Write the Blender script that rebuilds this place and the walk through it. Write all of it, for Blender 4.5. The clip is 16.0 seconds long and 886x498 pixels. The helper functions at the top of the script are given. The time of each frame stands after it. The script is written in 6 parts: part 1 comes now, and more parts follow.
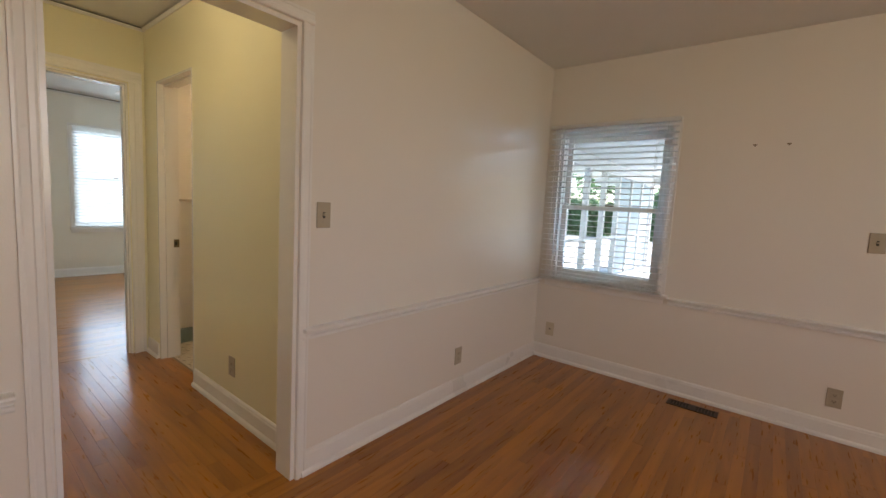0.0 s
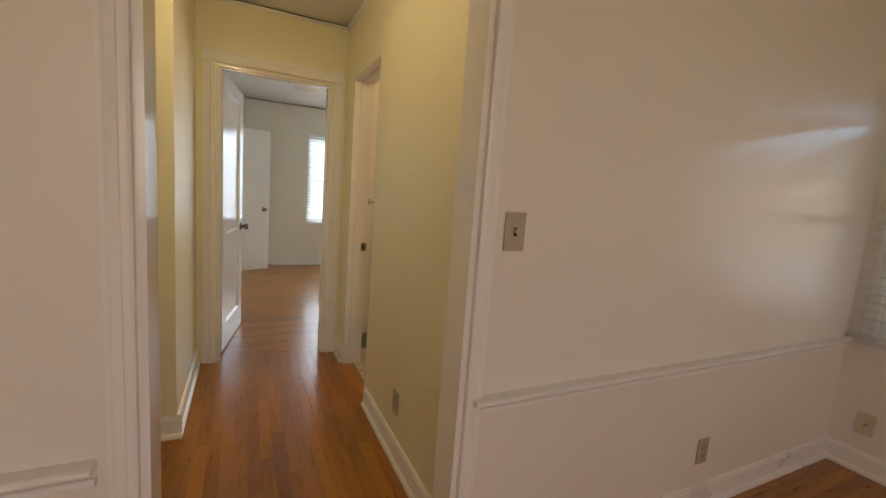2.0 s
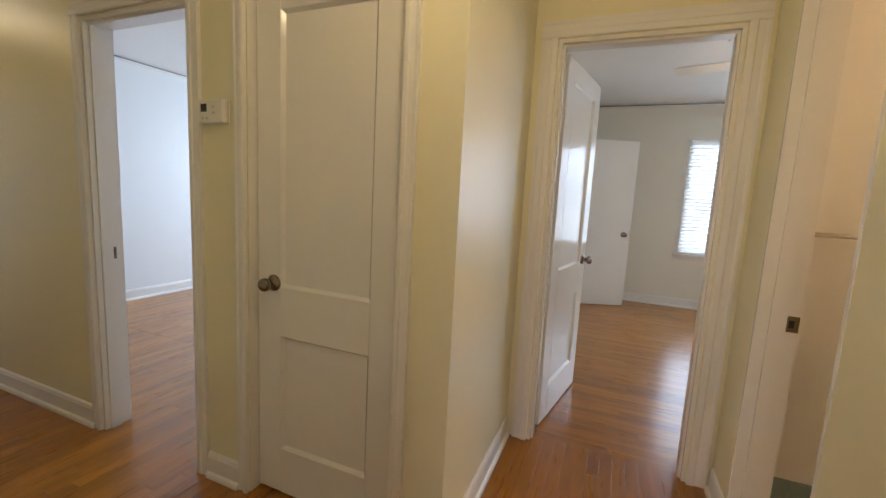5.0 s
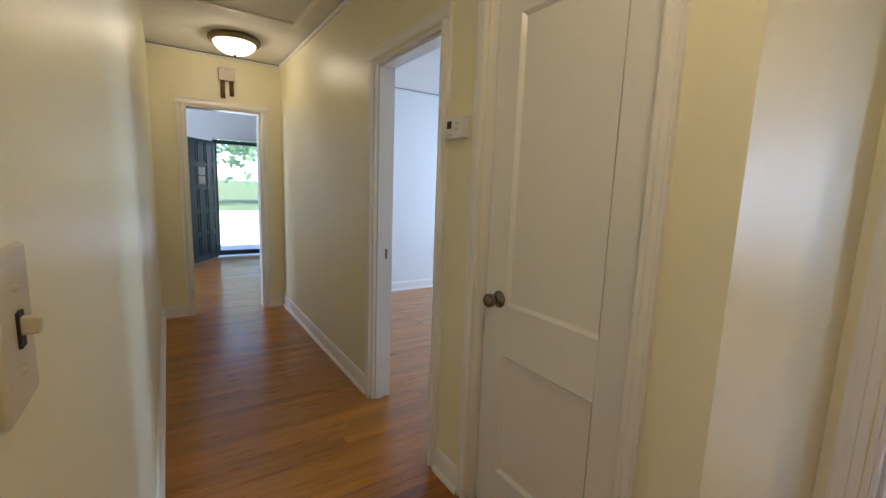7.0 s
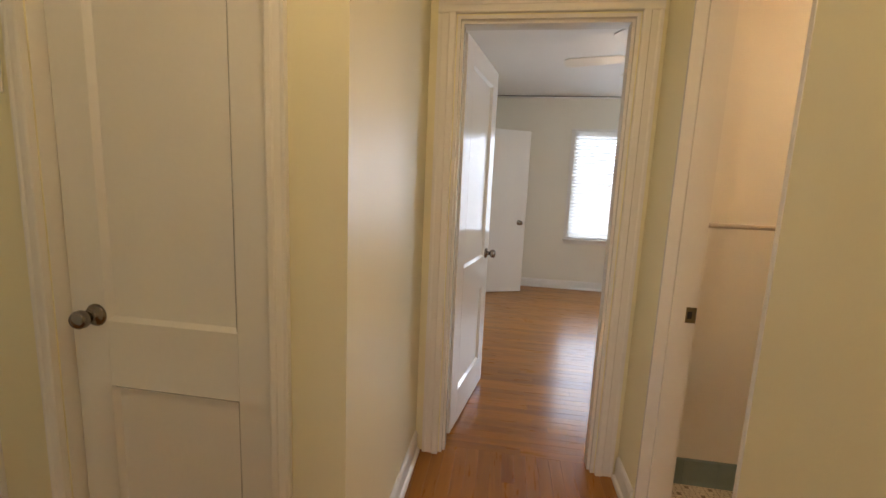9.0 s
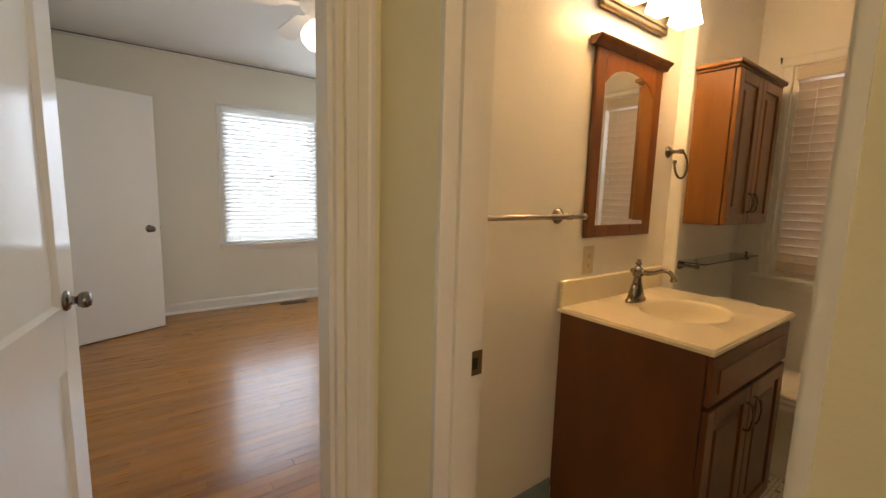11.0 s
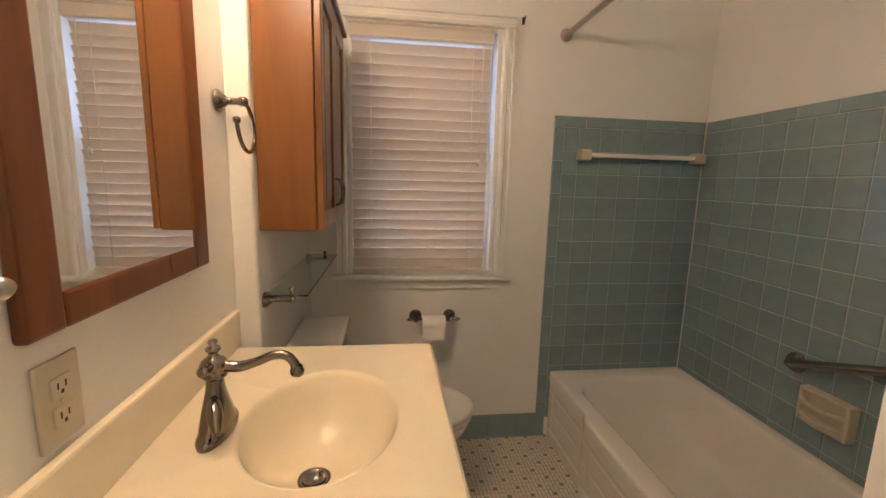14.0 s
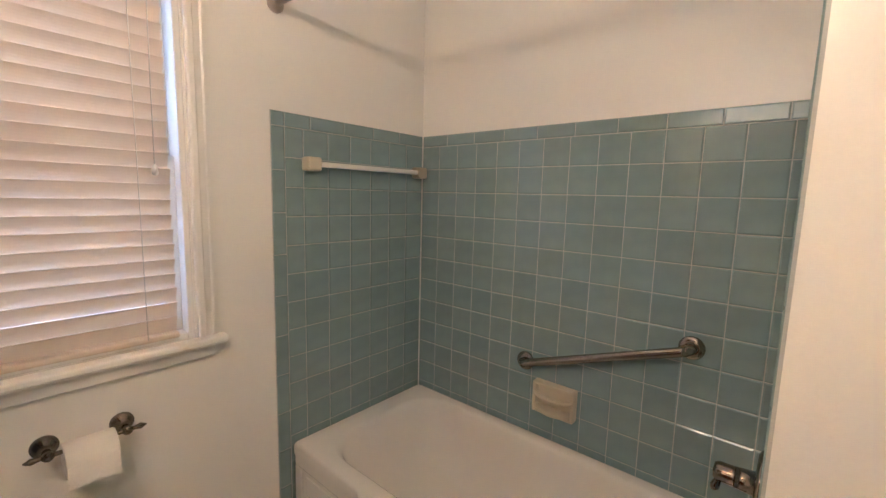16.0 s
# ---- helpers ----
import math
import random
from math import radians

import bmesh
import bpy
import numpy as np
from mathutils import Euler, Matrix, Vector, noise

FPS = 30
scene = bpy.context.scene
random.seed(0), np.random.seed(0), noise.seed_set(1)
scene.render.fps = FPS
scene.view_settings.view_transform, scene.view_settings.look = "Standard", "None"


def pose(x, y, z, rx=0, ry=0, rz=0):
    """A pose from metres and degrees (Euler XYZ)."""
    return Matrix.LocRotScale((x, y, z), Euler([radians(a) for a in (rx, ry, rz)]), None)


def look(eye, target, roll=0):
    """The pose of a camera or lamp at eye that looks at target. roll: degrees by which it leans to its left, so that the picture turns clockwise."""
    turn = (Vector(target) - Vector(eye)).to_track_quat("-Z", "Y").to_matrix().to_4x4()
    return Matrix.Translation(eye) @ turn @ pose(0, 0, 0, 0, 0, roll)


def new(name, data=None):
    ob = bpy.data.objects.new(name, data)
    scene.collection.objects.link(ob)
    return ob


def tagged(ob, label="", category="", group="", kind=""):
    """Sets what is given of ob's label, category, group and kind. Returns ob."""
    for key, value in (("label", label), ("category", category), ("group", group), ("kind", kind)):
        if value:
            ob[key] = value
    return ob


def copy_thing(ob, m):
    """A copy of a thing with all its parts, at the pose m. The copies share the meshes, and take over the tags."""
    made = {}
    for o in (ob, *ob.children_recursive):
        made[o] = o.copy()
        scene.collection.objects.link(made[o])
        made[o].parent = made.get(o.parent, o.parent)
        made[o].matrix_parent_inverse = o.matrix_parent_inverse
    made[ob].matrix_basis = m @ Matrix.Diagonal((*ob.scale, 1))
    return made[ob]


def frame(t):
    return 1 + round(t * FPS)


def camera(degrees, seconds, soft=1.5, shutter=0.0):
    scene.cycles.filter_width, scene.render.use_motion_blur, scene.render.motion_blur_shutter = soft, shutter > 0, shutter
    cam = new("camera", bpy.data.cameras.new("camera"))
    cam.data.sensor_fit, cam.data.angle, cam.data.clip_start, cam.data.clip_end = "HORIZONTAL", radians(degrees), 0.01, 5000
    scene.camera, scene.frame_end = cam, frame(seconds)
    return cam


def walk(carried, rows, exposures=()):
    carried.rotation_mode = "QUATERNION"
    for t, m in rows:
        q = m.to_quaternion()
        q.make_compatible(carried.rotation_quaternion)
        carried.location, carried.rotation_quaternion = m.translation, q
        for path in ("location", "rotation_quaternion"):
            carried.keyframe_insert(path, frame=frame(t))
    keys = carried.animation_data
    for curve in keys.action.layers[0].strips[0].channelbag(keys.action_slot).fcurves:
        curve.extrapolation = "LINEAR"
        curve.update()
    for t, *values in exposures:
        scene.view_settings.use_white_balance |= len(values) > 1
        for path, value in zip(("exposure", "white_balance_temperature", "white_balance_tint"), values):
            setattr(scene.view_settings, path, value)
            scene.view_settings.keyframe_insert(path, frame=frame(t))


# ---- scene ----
cam = camera(93.7, 16.0)
PATH = [
    (0, (0.44, 0.146, 1.276), (1.996, 1.387, 1.071), 3.1),
    (0.5, (0.472, 0.229, 1.272), (1.895, 1.615, 1.036), 3.2),
    (1, (0.561, 0.389, 1.287), (1.899, 1.856, 1.042), 2.6),
    (1.5, (0.682, 0.574, 1.279), (1.824, 2.198, 1.04), 2.4),
    (2, (0.843, 0.726, 1.296), (1.707, 2.512, 1.044), 4.2),
    (2.5, (0.911, 0.924, 1.278), (1.63, 2.769, 1.0), 3.6),
    (3, (0.938, 1.158, 1.308), (1.584, 3.032, 1.045), 2.5),
    (3.5, (0.99, 1.365, 1.305), (1.404, 3.305, 1.047), 2.9),
    (4, (1.046, 1.526, 1.301), (1.112, 3.506, 1.027), 3.6),
    (4.5, (1.026, 1.68, 1.292), (0.737, 3.638, 1.008), 2.9),
    (5, (0.996, 1.83, 1.293), (0.243, 3.664, 1.031), 3.0),
    (5.2, (0.974, 1.878, 1.288), (-0.013, 3.6, 1.047), 3.2),
    (7.3, (0.931, 2.03, 1.327), (-0.72, 3.117, 1.027), 2.0),
    (7.5, (0.925, 2.018, 1.323), (-0.671, 3.186, 1.024), 1.9),
    (8, (0.913, 1.97, 1.329), (-0.368, 3.479, 1.042), 1.6),
    (8.5, (0.907, 1.954, 1.326), (0.137, 3.777, 1.033), 1.7),
    (8.7, (0.915, 1.984, 1.325), (0.352, 3.879, 1.024), 2.1),
    (10.8, (0.948, 2.899, 1.274), (1.97, 4.598, 1.011), 1.3),
    (11, (1.004, 2.992, 1.277), (2.187, 4.584, 1.017), 1.6),
    (11.5, (1.135, 3.168, 1.293), (2.676, 4.412, 1.013), 1.5),
    (12, (1.266, 3.311, 1.318), (3.066, 4.121, 0.997), 1.8),
    (12.5, (1.431, 3.396, 1.319), (3.328, 3.937, 0.992), 1.8),
    (13, (1.57, 3.474, 1.317), (3.511, 3.823, 0.985), 1.9),
    (13.5, (1.723, 3.556, 1.324), (3.694, 3.607, 0.991), 1.7),
    (14, (1.922, 3.56, 1.321), (3.88, 3.306, 1.002), 1.5),
    (14.5, (2.116, 3.516, 1.319), (4.023, 3.003, 1.007), 1.6),
    (15, (2.25, 3.495, 1.317), (4.014, 2.617, 0.974), 0.9),
    (15.5, (2.376, 3.527, 1.351), (3.86, 2.221, 1.054), 1.0),
    (16, (2.426, 3.54, 1.356), (3.708, 2.026, 1.104), 1.5),
]
EXPOSE = [
    (0.0, 1.52, 5900, 15), (0.5, 1.58, 5800, 11), (1.0, 1.48, 5650, 8), (1.5, 1.40, 5950, 14), (2.0, 1.40, 6450, 18), (2.5, 1.65, 6000, 14), (3.0, 1.78, 5850, 11), (3.6, 1.82, 5350, 9), (4.0, 1.84, 5150, 10), (4.5, 1.6, 6000, 18), (5.0, 1.62, 5950, 20), (7.3, 1.60, 5380, 20), (8.0, 1.5, 5550, 15), (8.5, 1.58, 6200, 20), (8.7, 1.60, 6350, 24), (10.8, 1.52, 6500, 21), (11.0, 1.48, 6600, 21),
    (11.5, 1.45, 7800, 26), (12.0, 1.49, 9300, 30), (12.3, 1.52, 8000, 29), (12.8, 1.58, 5500, 27), (13.5, 1.72, 5080, 23), (14.0, 1.85, 5030, 23), (14.5, 2.06, 5000, 21), (15.0, 2.42, 4870, 19), (15.5, 2.47, 4740, 21), (16.0, 2.43, 4700, 23),
]
walk(cam, [(t, look(eye, target, roll)) for t, eye, target, roll in PATH], EXPOSE)

# ---------------------------------------------------------------- world and lights
world = bpy.data.worlds.new("sky_world")
scene.world = world
world.use_nodes = True
wn = world.node_tree.nodes
sky = wn.new("ShaderNodeTexSky")
sky.sky_type = "NISHITA"
sky.sun_disc = False
sky.sun_elevation = radians(39)
sky.sun_rotation = radians(109)
wn["Background"].inputs["Strength"].default_value = 0.15
world.node_tree.links.new(sky.outputs["Color"], wn["Background"].inputs["Color"])

SUN_DIR = Vector((0.72, -0.25, 0.62)).normalized()
sun = new("sun", bpy.data.lights.new("sun", "SUN"))
sun.data.energy = 5.0
sun.data.angle = radians(0.5)
sun.data.color = (1.0, 0.95, 0.86)
sun.matrix_world = look((SUN_DIR * 40)[:], (0, 0, 0))


def window_light(name, eye, target, w, h, watts, colour):
    """An area lamp for skylight in a window opening, seen or added."""
    lamp = new(name, bpy.data.lights.new(name, "AREA"))
    lamp.data.shape = "RECTANGLE"
    lamp.data.size, lamp.data.size_y = w, h
    lamp.data.energy, lamp.data.color = watts, colour
    lamp.matrix_world = look(eye, target)
    return lamp


DAY = (0.71, 0.88, 1.0)
window_light("daylight_bedroom", (2.25, 7.886, 1.395), (2.25, 5, 1.395), 0.95, 1.36, 5.5, DAY)
# Extra lamp in an added, unseen opening, to brighten the bedroom.
window_light("added_light_bedroom", (3.40, 7.99, 1.45), (2.6, 5, 1.2), 0.70, 1.3, 11, DAY)
# The next two lamps sit in unseen openings, added to brighten their rooms.
window_light("added_light_side_room", (-2.3, 7.12, 1.40), (-2.3, 4, 1.3), 1.6, 1.3, 20, DAY)
window_light("added_light_living", (-5.4, -0.72, 1.40), (-5.4, 3, 1.2), 1.8, 1.3, 28, DAY)
# Warm lamp in an opening added behind the camera, to light the dining room.
window_light("added_light_dining_rear", (0.9, -2.72, 1.74), (1.4, 1.7, 0.8), 2.2, 1.3, 12.3, (1.0, 0.76, 0.53))
window_light("daylight_dining_high", (3.93, 1.21, 1.885), (2.4, 1.21, 1.0), 0.74, 0.05, 6.0, (0.45, 0.76, 1.0))
window_light("daylight_dining_low", (3.90, 1.21, 0.762), (3.0, 1.21, 1.6), 0.74, 0.05, 6.0, (0.45, 0.76, 1.0))
window_light("daylight_bath", (4.08, 3.41, 1.40), (2, 3.41, 1.3), 0.7, 1.1, 1.7, (0.80, 0.90, 1.0))


def bulb(name, at, watts, colour, radius=0.03):
    lamp = new(name, bpy.data.lights.new(name, "POINT"))
    lamp.data.energy, lamp.data.color, lamp.data.shadow_soft_size = watts, colour, radius
    lamp.location = at
    return lamp


WARM = (1.0, 0.75, 0.36)
bulb("hall_bulb", (-3.03, 2.545, 2.335), 1.35, WARM, 0.05)
bulb("hall_bulb_near", (0.76, 2.46, 2.335), 3.05, WARM, 0.05)
for bx in (2.49, 2.67, 2.85):
    bulb("vanity_bulb", (bx, 3.865, 2.045), 1.95, (1.0, 0.61, 0.225), 0.04)
bulb("fan_bulb", (1.93, 5.51, 2.14), 1.6, (1.0, 0.8, 0.55), 0.05)

# ---------------------------------------------------------------- materials


def nodes_of(name):
    m = bpy.data.materials.new(name)
    m.use_nodes = True
    t = m.node_tree
    return m, t, t.nodes, t.nodes["Principled BSDF"]


def ramp(t, fac, stops):
    r = t.nodes.new("ShaderNodeValToRGB")
    while len(r.color_ramp.elements) < len(stops):
        r.color_ramp.elements.new(0.5)
    for e, (p, c) in zip(r.color_ramp.elements, stops):
        e.position, e.color = p, (*c, 1)
    t.links.new(fac, r.inputs["Fac"])
    return r.outputs["Color"]


def shade(c, k):
    return tuple(min(1, v * k) for v in c)


def surface(name, colour, rough=0.5, metal=0.0, grain=60.0, stain=1.2, vary=0.06, bump=0.08, stretch=(1, 1, 1), coat=0.0, per_object=0.0, spec=0.5):
    """Colour with grain and broad stains, roughness that follows them, and fine relief."""
    m, t, n, b = nodes_of(name)
    co = n.new("ShaderNodeTexCoord")
    mp = n.new("ShaderNodeMapping")
    mp.inputs["Scale"].default_value = stretch
    t.links.new(co.outputs["Object"], mp.inputs["Vector"])
    fine, broad = n.new("ShaderNodeTexNoise"), n.new("ShaderNodeTexNoise")
    fine.inputs["Scale"].default_value, fine.inputs["Detail"].default_value = grain, 5
    broad.inputs["Scale"].default_value, broad.inputs["Detail"].default_value = stain, 4
    for x in (fine, broad):
        t.links.new(mp.outputs["Vector"], x.inputs["Vector"])
    mix = n.new("ShaderNodeMath")
    mix.operation = "MULTIPLY_ADD"
    t.links.new(fine.outputs["Fac"], mix.inputs[0])
    mix.inputs[1].default_value = 0.4
    t.links.new(broad.outputs["Fac"], mix.inputs[2])
    fac = mix.outputs[0]
    if per_object:
        info, add = n.new("ShaderNodeObjectInfo"), n.new("ShaderNodeMath")
        add.operation = "MULTIPLY_ADD"
        t.links.new(info.outputs["Random"], add.inputs[0])
        add.inputs[1].default_value = per_object
        t.links.new(fac, add.inputs[2])
        fac = add.outputs[0]
    col = ramp(t, fac, [(0.35, shade(colour, 1 - vary)), (0.7, colour), (1.0, shade(colour, 1 + vary))])
    t.links.new(col, b.inputs["Base Color"])
    rr = n.new("ShaderNodeMapRange")
    sway = 0.03 if vary <= 0.03 else 0.07
    rr.inputs["To Min"].default_value, rr.inputs["To Max"].default_value = max(0.02, rough - sway), min(1, rough + sway)
    t.links.new(broad.outputs["Fac"], rr.inputs["Value"])
    t.links.new(rr.outputs["Result"], b.inputs["Roughness"])
    b.inputs["Metallic"].default_value = metal
    b.inputs["Coat Weight"].default_value = coat
    b.inputs["Specular IOR Level"].default_value = spec
    if bump:
        bp = n.new("ShaderNodeBump")
        bp.inputs["Strength"].default_value, bp.inputs["Distance"].default_value = bump, 0.004
        t.links.new(fine.outputs["Fac"], bp.inputs["Height"])
        t.links.new(bp.outputs["Normal"], b.inputs["Normal"])
    return m


def wood(name, dark, light, along, rough=0.27, per_object=0.34, scale=7.0, island=False, spread=10.0):
    """Wood with its grain along an axis; each piece has its own tone."""
    m, t, n, b = nodes_of(name)
    co, mp = n.new("ShaderNodeTexCoord"), n.new("ShaderNodeMapping")
    sc = [spread, spread, spread]
    sc["xyz".index(along)] = 0.9
    mp.inputs["Scale"].default_value = sc
    if island:
        geo = n.new("ShaderNodeNewGeometry")
        rnd = geo.outputs["Random Per Island"]
    else:
        info = n.new("ShaderNodeObjectInfo")
        rnd = info.outputs["Random"]
    geo_pos = n.new("ShaderNodeNewGeometry").outputs["Position"]
    off = n.new("ShaderNodeVectorMath")
    off.operation = "MULTIPLY_ADD"
    t.links.new(rnd, off.inputs[0])
    off.inputs[1].default_value = (7.3, 3.1, 5.7)
    t.links.new(geo_pos, off.inputs[2])
    t.links.new(off.outputs[0], mp.inputs["Vector"])
    g, f = n.new("ShaderNodeTexNoise"), n.new("ShaderNodeTexNoise")
    g.inputs["Scale"].default_value, g.inputs["Detail"].default_value, g.inputs["Distortion"].default_value = 1.6, 6, 0.6
    f.inputs["Scale"].default_value, f.inputs["Detail"].default_value = scale, 4
    for x in (g, f):
        t.links.new(mp.outputs["Vector"], x.inputs["Vector"])
    a = n.new("ShaderNodeMath")
    a.operation = "MULTIPLY_ADD"
    t.links.new(f.outputs["Fac"], a.inputs[0])
    a.inputs[1].default_value = 0.18
    t.links.new(g.outputs["Fac"], a.inputs[2])
    c = n.new("ShaderNodeMath")
    c.operation = "MULTIPLY_ADD"
    t.links.new(rnd, c.inputs[0])
    c.inputs[1].default_value = per_object
    t.links.new(a.outputs[0], c.inputs[2])
    mid = tuple((p + q) / 2 for p, q in zip(dark, light))
    col = ramp(t, c.outputs[0], [(0.42, dark), (0.72, mid), (1.0, light)])
    t.links.new(col, b.inputs["Base Color"])
    rr = n.new("ShaderNodeMapRange")
    rr.inputs["To Min"].default_value, rr.inputs["To Max"].default_value = rough - 0.05, rough + 0.1
    t.links.new(f.outputs["Fac"], rr.inputs["Value"])
    t.links.new(rr.outputs["Result"], b.inputs["Roughness"])
    b.inputs["Coat Weight"].default_value, b.inputs["Coat Roughness"].default_value = 0.34, 0.13
    b.inputs["Specular IOR Level"].default_value = 0.42
    bp = n.new("ShaderNodeBump")
    bp.inputs["Strength"].default_value, bp.inputs["Distance"].default_value = 0.12, 0.002
    t.links.new(f.outputs["Fac"], bp.inputs["Height"])
    t.links.new(bp.outputs["Normal"], b.inputs["Normal"])
    return m


def glass_mat(name, tint=(1, 1, 1), rough=0.0):
    m, t, n, b = nodes_of(name)
    b.inputs["Base Color"].default_value = (*tint, 1)
    b.inputs["Roughness"].default_value = rough
    b.inputs["Transmission Weight"].default_value = 1
    b.inputs["IOR"].default_value = 1.45
    return m


def glow_mat(name, colour, strength):
    m, t, n, b = nodes_of(name)
    b.inputs["Base Color"].default_value = (*colour, 1)
    b.inputs["Emission Color"].default_value = (*colour, 1)
    b.inputs["Emission Strength"].default_value = strength
    b.inputs["Roughness"].default_value = 0.4
    return m


M_DINING = surface("dining_wall_paint", (0.81, 0.765, 0.68), 0.33, grain=180, stain=0.9, vary=0.018, bump=0.10)
M_HALL = surface("hall_wall_paint", (0.83, 0.78, 0.545), 0.38, grain=180, stain=0.9, vary=0.018, bump=0.10)
M_BED = surface("bedroom_wall_paint", (0.83, 0.80, 0.69), 0.5, grain=180, stain=0.9, vary=0.03, bump=0.10)
M_BATH = surface("bath_wall_paint", (0.84, 0.82, 0.76), 0.33, grain=150, stain=0.9, vary=0.03, bump=0.12)
M_WHITE = surface("white_room_paint", (0.82, 0.83, 0.82), 0.5, grain=180, stain=0.9, vary=0.03, bump=0.08)
M_CEIL = surface("ceiling_paint", (0.80, 0.79, 0.76), 0.8, grain=220, stain=1.4, vary=0.04, bump=0.2)
M_TRIM = surface("white_trim_paint", (0.84, 0.82, 0.77), 0.3, grain=70, stain=2.0, vary=0.04, bump=0.05)
M_DOOR = surface("white_gloss_door_paint", (0.84, 0.82, 0.77), 0.13, grain=60, stain=1.5, vary=0.03, bump=0.04)
M_SHADOWLINE = surface("painted_gap_shade", (0.05, 0.045, 0.04), 0.9, bump=0)
M_FLOOR_Y = wood("oak_strip_along_y", (0.222, 0.077, 0.0058), (0.445, 0.177, 0.0155), "y")
M_FLOOR_X = wood("oak_strip_along_x", (0.222, 0.077, 0.0058), (0.445, 0.177, 0.0155), "x")
M_FLOOR_YI = wood("oak_strip_far_y", (0.222, 0.077, 0.0058), (0.445, 0.177, 0.0155), "y", island=True)
M_FLOOR_XI = wood("oak_strip_far_x", (0.222, 0.077, 0.0058), (0.445, 0.177, 0.0155), "x", island=True)
M_SUBFLOOR = surface("dark_floor_joint", (0.13, 0.050, 0.010), 0.8, bump=0)
M_VANITY = wood("dark_stained_vanity", (0.115, 0.034, 0.0045), (0.20, 0.064, 0.010), "z", rough=0.3, per_object=0.08, scale=4, spread=4)
M_CABINET = wood("stained_maple_cabinet", (0.135, 0.050, 0.007), (0.29, 0.122, 0.020), "z", rough=0.3, per_object=0.10, scale=5, spread=5)
M_CHERRY = wood("cherry_frame", (0.105, 0.030, 0.005), (0.24, 0.080, 0.014), "z", rough=0.28, per_object=0.1, scale=5, spread=9)
M_MARBLE = surface("cream_cultured_marble", (0.84, 0.76, 0.56), 0.2, grain=9, stain=3, vary=0.035, bump=0.0, coat=0.3)
M_NICKEL = surface("brushed_nickel", (0.25, 0.22, 0.19), 0.19, metal=1.0, grain=120, stain=6, vary=0.12, bump=0.03)
M_RODNICKEL = surface("light_satin_nickel", (0.50, 0.46, 0.41), 0.32, metal=1.0, grain=120, stain=6, vary=0.1, bump=0.02)
M_PEWTER = surface("dark_pewter_metal", (0.19, 0.165, 0.14), 0.24, metal=1.0, grain=90, stain=6, vary=0.15, bump=0.03)
M_STEEL = surface("satin_steel", (0.30, 0.27, 0.23), 0.2, metal=1.0, grain=120, stain=6, vary=0.1, bump=0.02)
M_BRASSDARK = surface("aged_brass_plate", (0.23, 0.18, 0.10), 0.4, metal=1.0, grain=60, stain=8, vary=0.2)
M_PORC = surface("white_porcelain", (0.80, 0.76, 0.70), 0.10, grain=8, stain=2, vary=0.02, bump=0.0, coat=0.4)
M_TUB = surface("white_enamel_tub", (0.80, 0.76, 0.69), 0.16, grain=10, stain=1.6, vary=0.03, bump=0.0, coat=0.3)
M_TILE = surface("teal_glazed_tile", (0.225, 0.303, 0.300), 0.12, grain=14, stain=2.5, vary=0.14, bump=0.03, per_object=0.25, coat=0.3)
M_FLOORGROUT = surface("dingy_floor_grout", (0.27, 0.22, 0.155), 0.9, grain=90, stain=4, vary=0.3, bump=0.2)
M_GROUT = surface("pale_grout", (0.46, 0.48, 0.455), 0.85, grain=200, stain=3, vary=0.12, bump=0.2)
M_MOSAIC_W = surface("white_mosaic_chip", (0.66, 0.60, 0.50), 0.35, grain=40, stain=6, vary=0.12, bump=0.05)
M_MOSAIC_G = surface("taupe_mosaic_chip", (0.24, 0.20, 0.15), 0.4, grain=40, stain=6, vary=0.2, bump=0.05)
M_IVORY = surface("ivory_plastic", (0.60, 0.53, 0.38), 0.35, grain=40, stain=8, vary=0.05, bump=0.0)
M_TAN = surface("tan_plastic_plate", (0.44, 0.38, 0.27), 0.4, grain=40, stain=8, vary=0.05, bump=0.0)
M_WPLASTIC = surface("white_plastic", (0.78, 0.76, 0.70), 0.35, grain=40, stain=8, vary=0.03, bump=0.0)
M_BLIND = surface("white_blind_slat", (0.83, 0.81, 0.77), 0.38, grain=30, stain=3, vary=0.03, bump=0.02)
_t = M_BLIND.node_tree
_tr, _mx = _t.nodes.new("ShaderNodeBsdfTranslucent"), _t.nodes.new("ShaderNodeMixShader")
_tr.inputs["Color"].default_value = (0.86, 0.86, 0.84, 1)
_mx.inputs["Fac"].default_value = 0.45
_t.links.new(_t.nodes["Principled BSDF"].outputs["BSDF"], _mx.inputs[1])
_t.links.new(_tr.outputs["BSDF"], _mx.inputs[2])
_t.links.new(_mx.outputs["Shader"], _t.nodes["Material Output"].inputs["Surface"])
M_BLINDBATH = surface("off_white_blind_slat", (0.84, 0.78, 0.69), 0.40, grain=30, stain=3, vary=0.012, bump=0.02)
_t = M_BLINDBATH.node_tree
_tr, _mx = _t.nodes.new("ShaderNodeBsdfTranslucent"), _t.nodes.new("ShaderNodeMixShader")
_tr.inputs["Color"].default_value = (0.90, 0.66, 0.45, 1)
_mx.inputs["Fac"].default_value = 0.24
_t.links.new(_t.nodes["Principled BSDF"].outputs["BSDF"], _mx.inputs[1])
_t.links.new(_tr.outputs["BSDF"], _mx.inputs[2])
_t.links.new(_mx.outputs["Shader"], _t.nodes["Material Output"].inputs["Surface"])
M_CORD = surface("blind_cord", (0.70, 0.66, 0.58), 0.8, bump=0)
M_BLACK = surface("black_slot", (0.015, 0.014, 0.012), 0.6, bump=0)
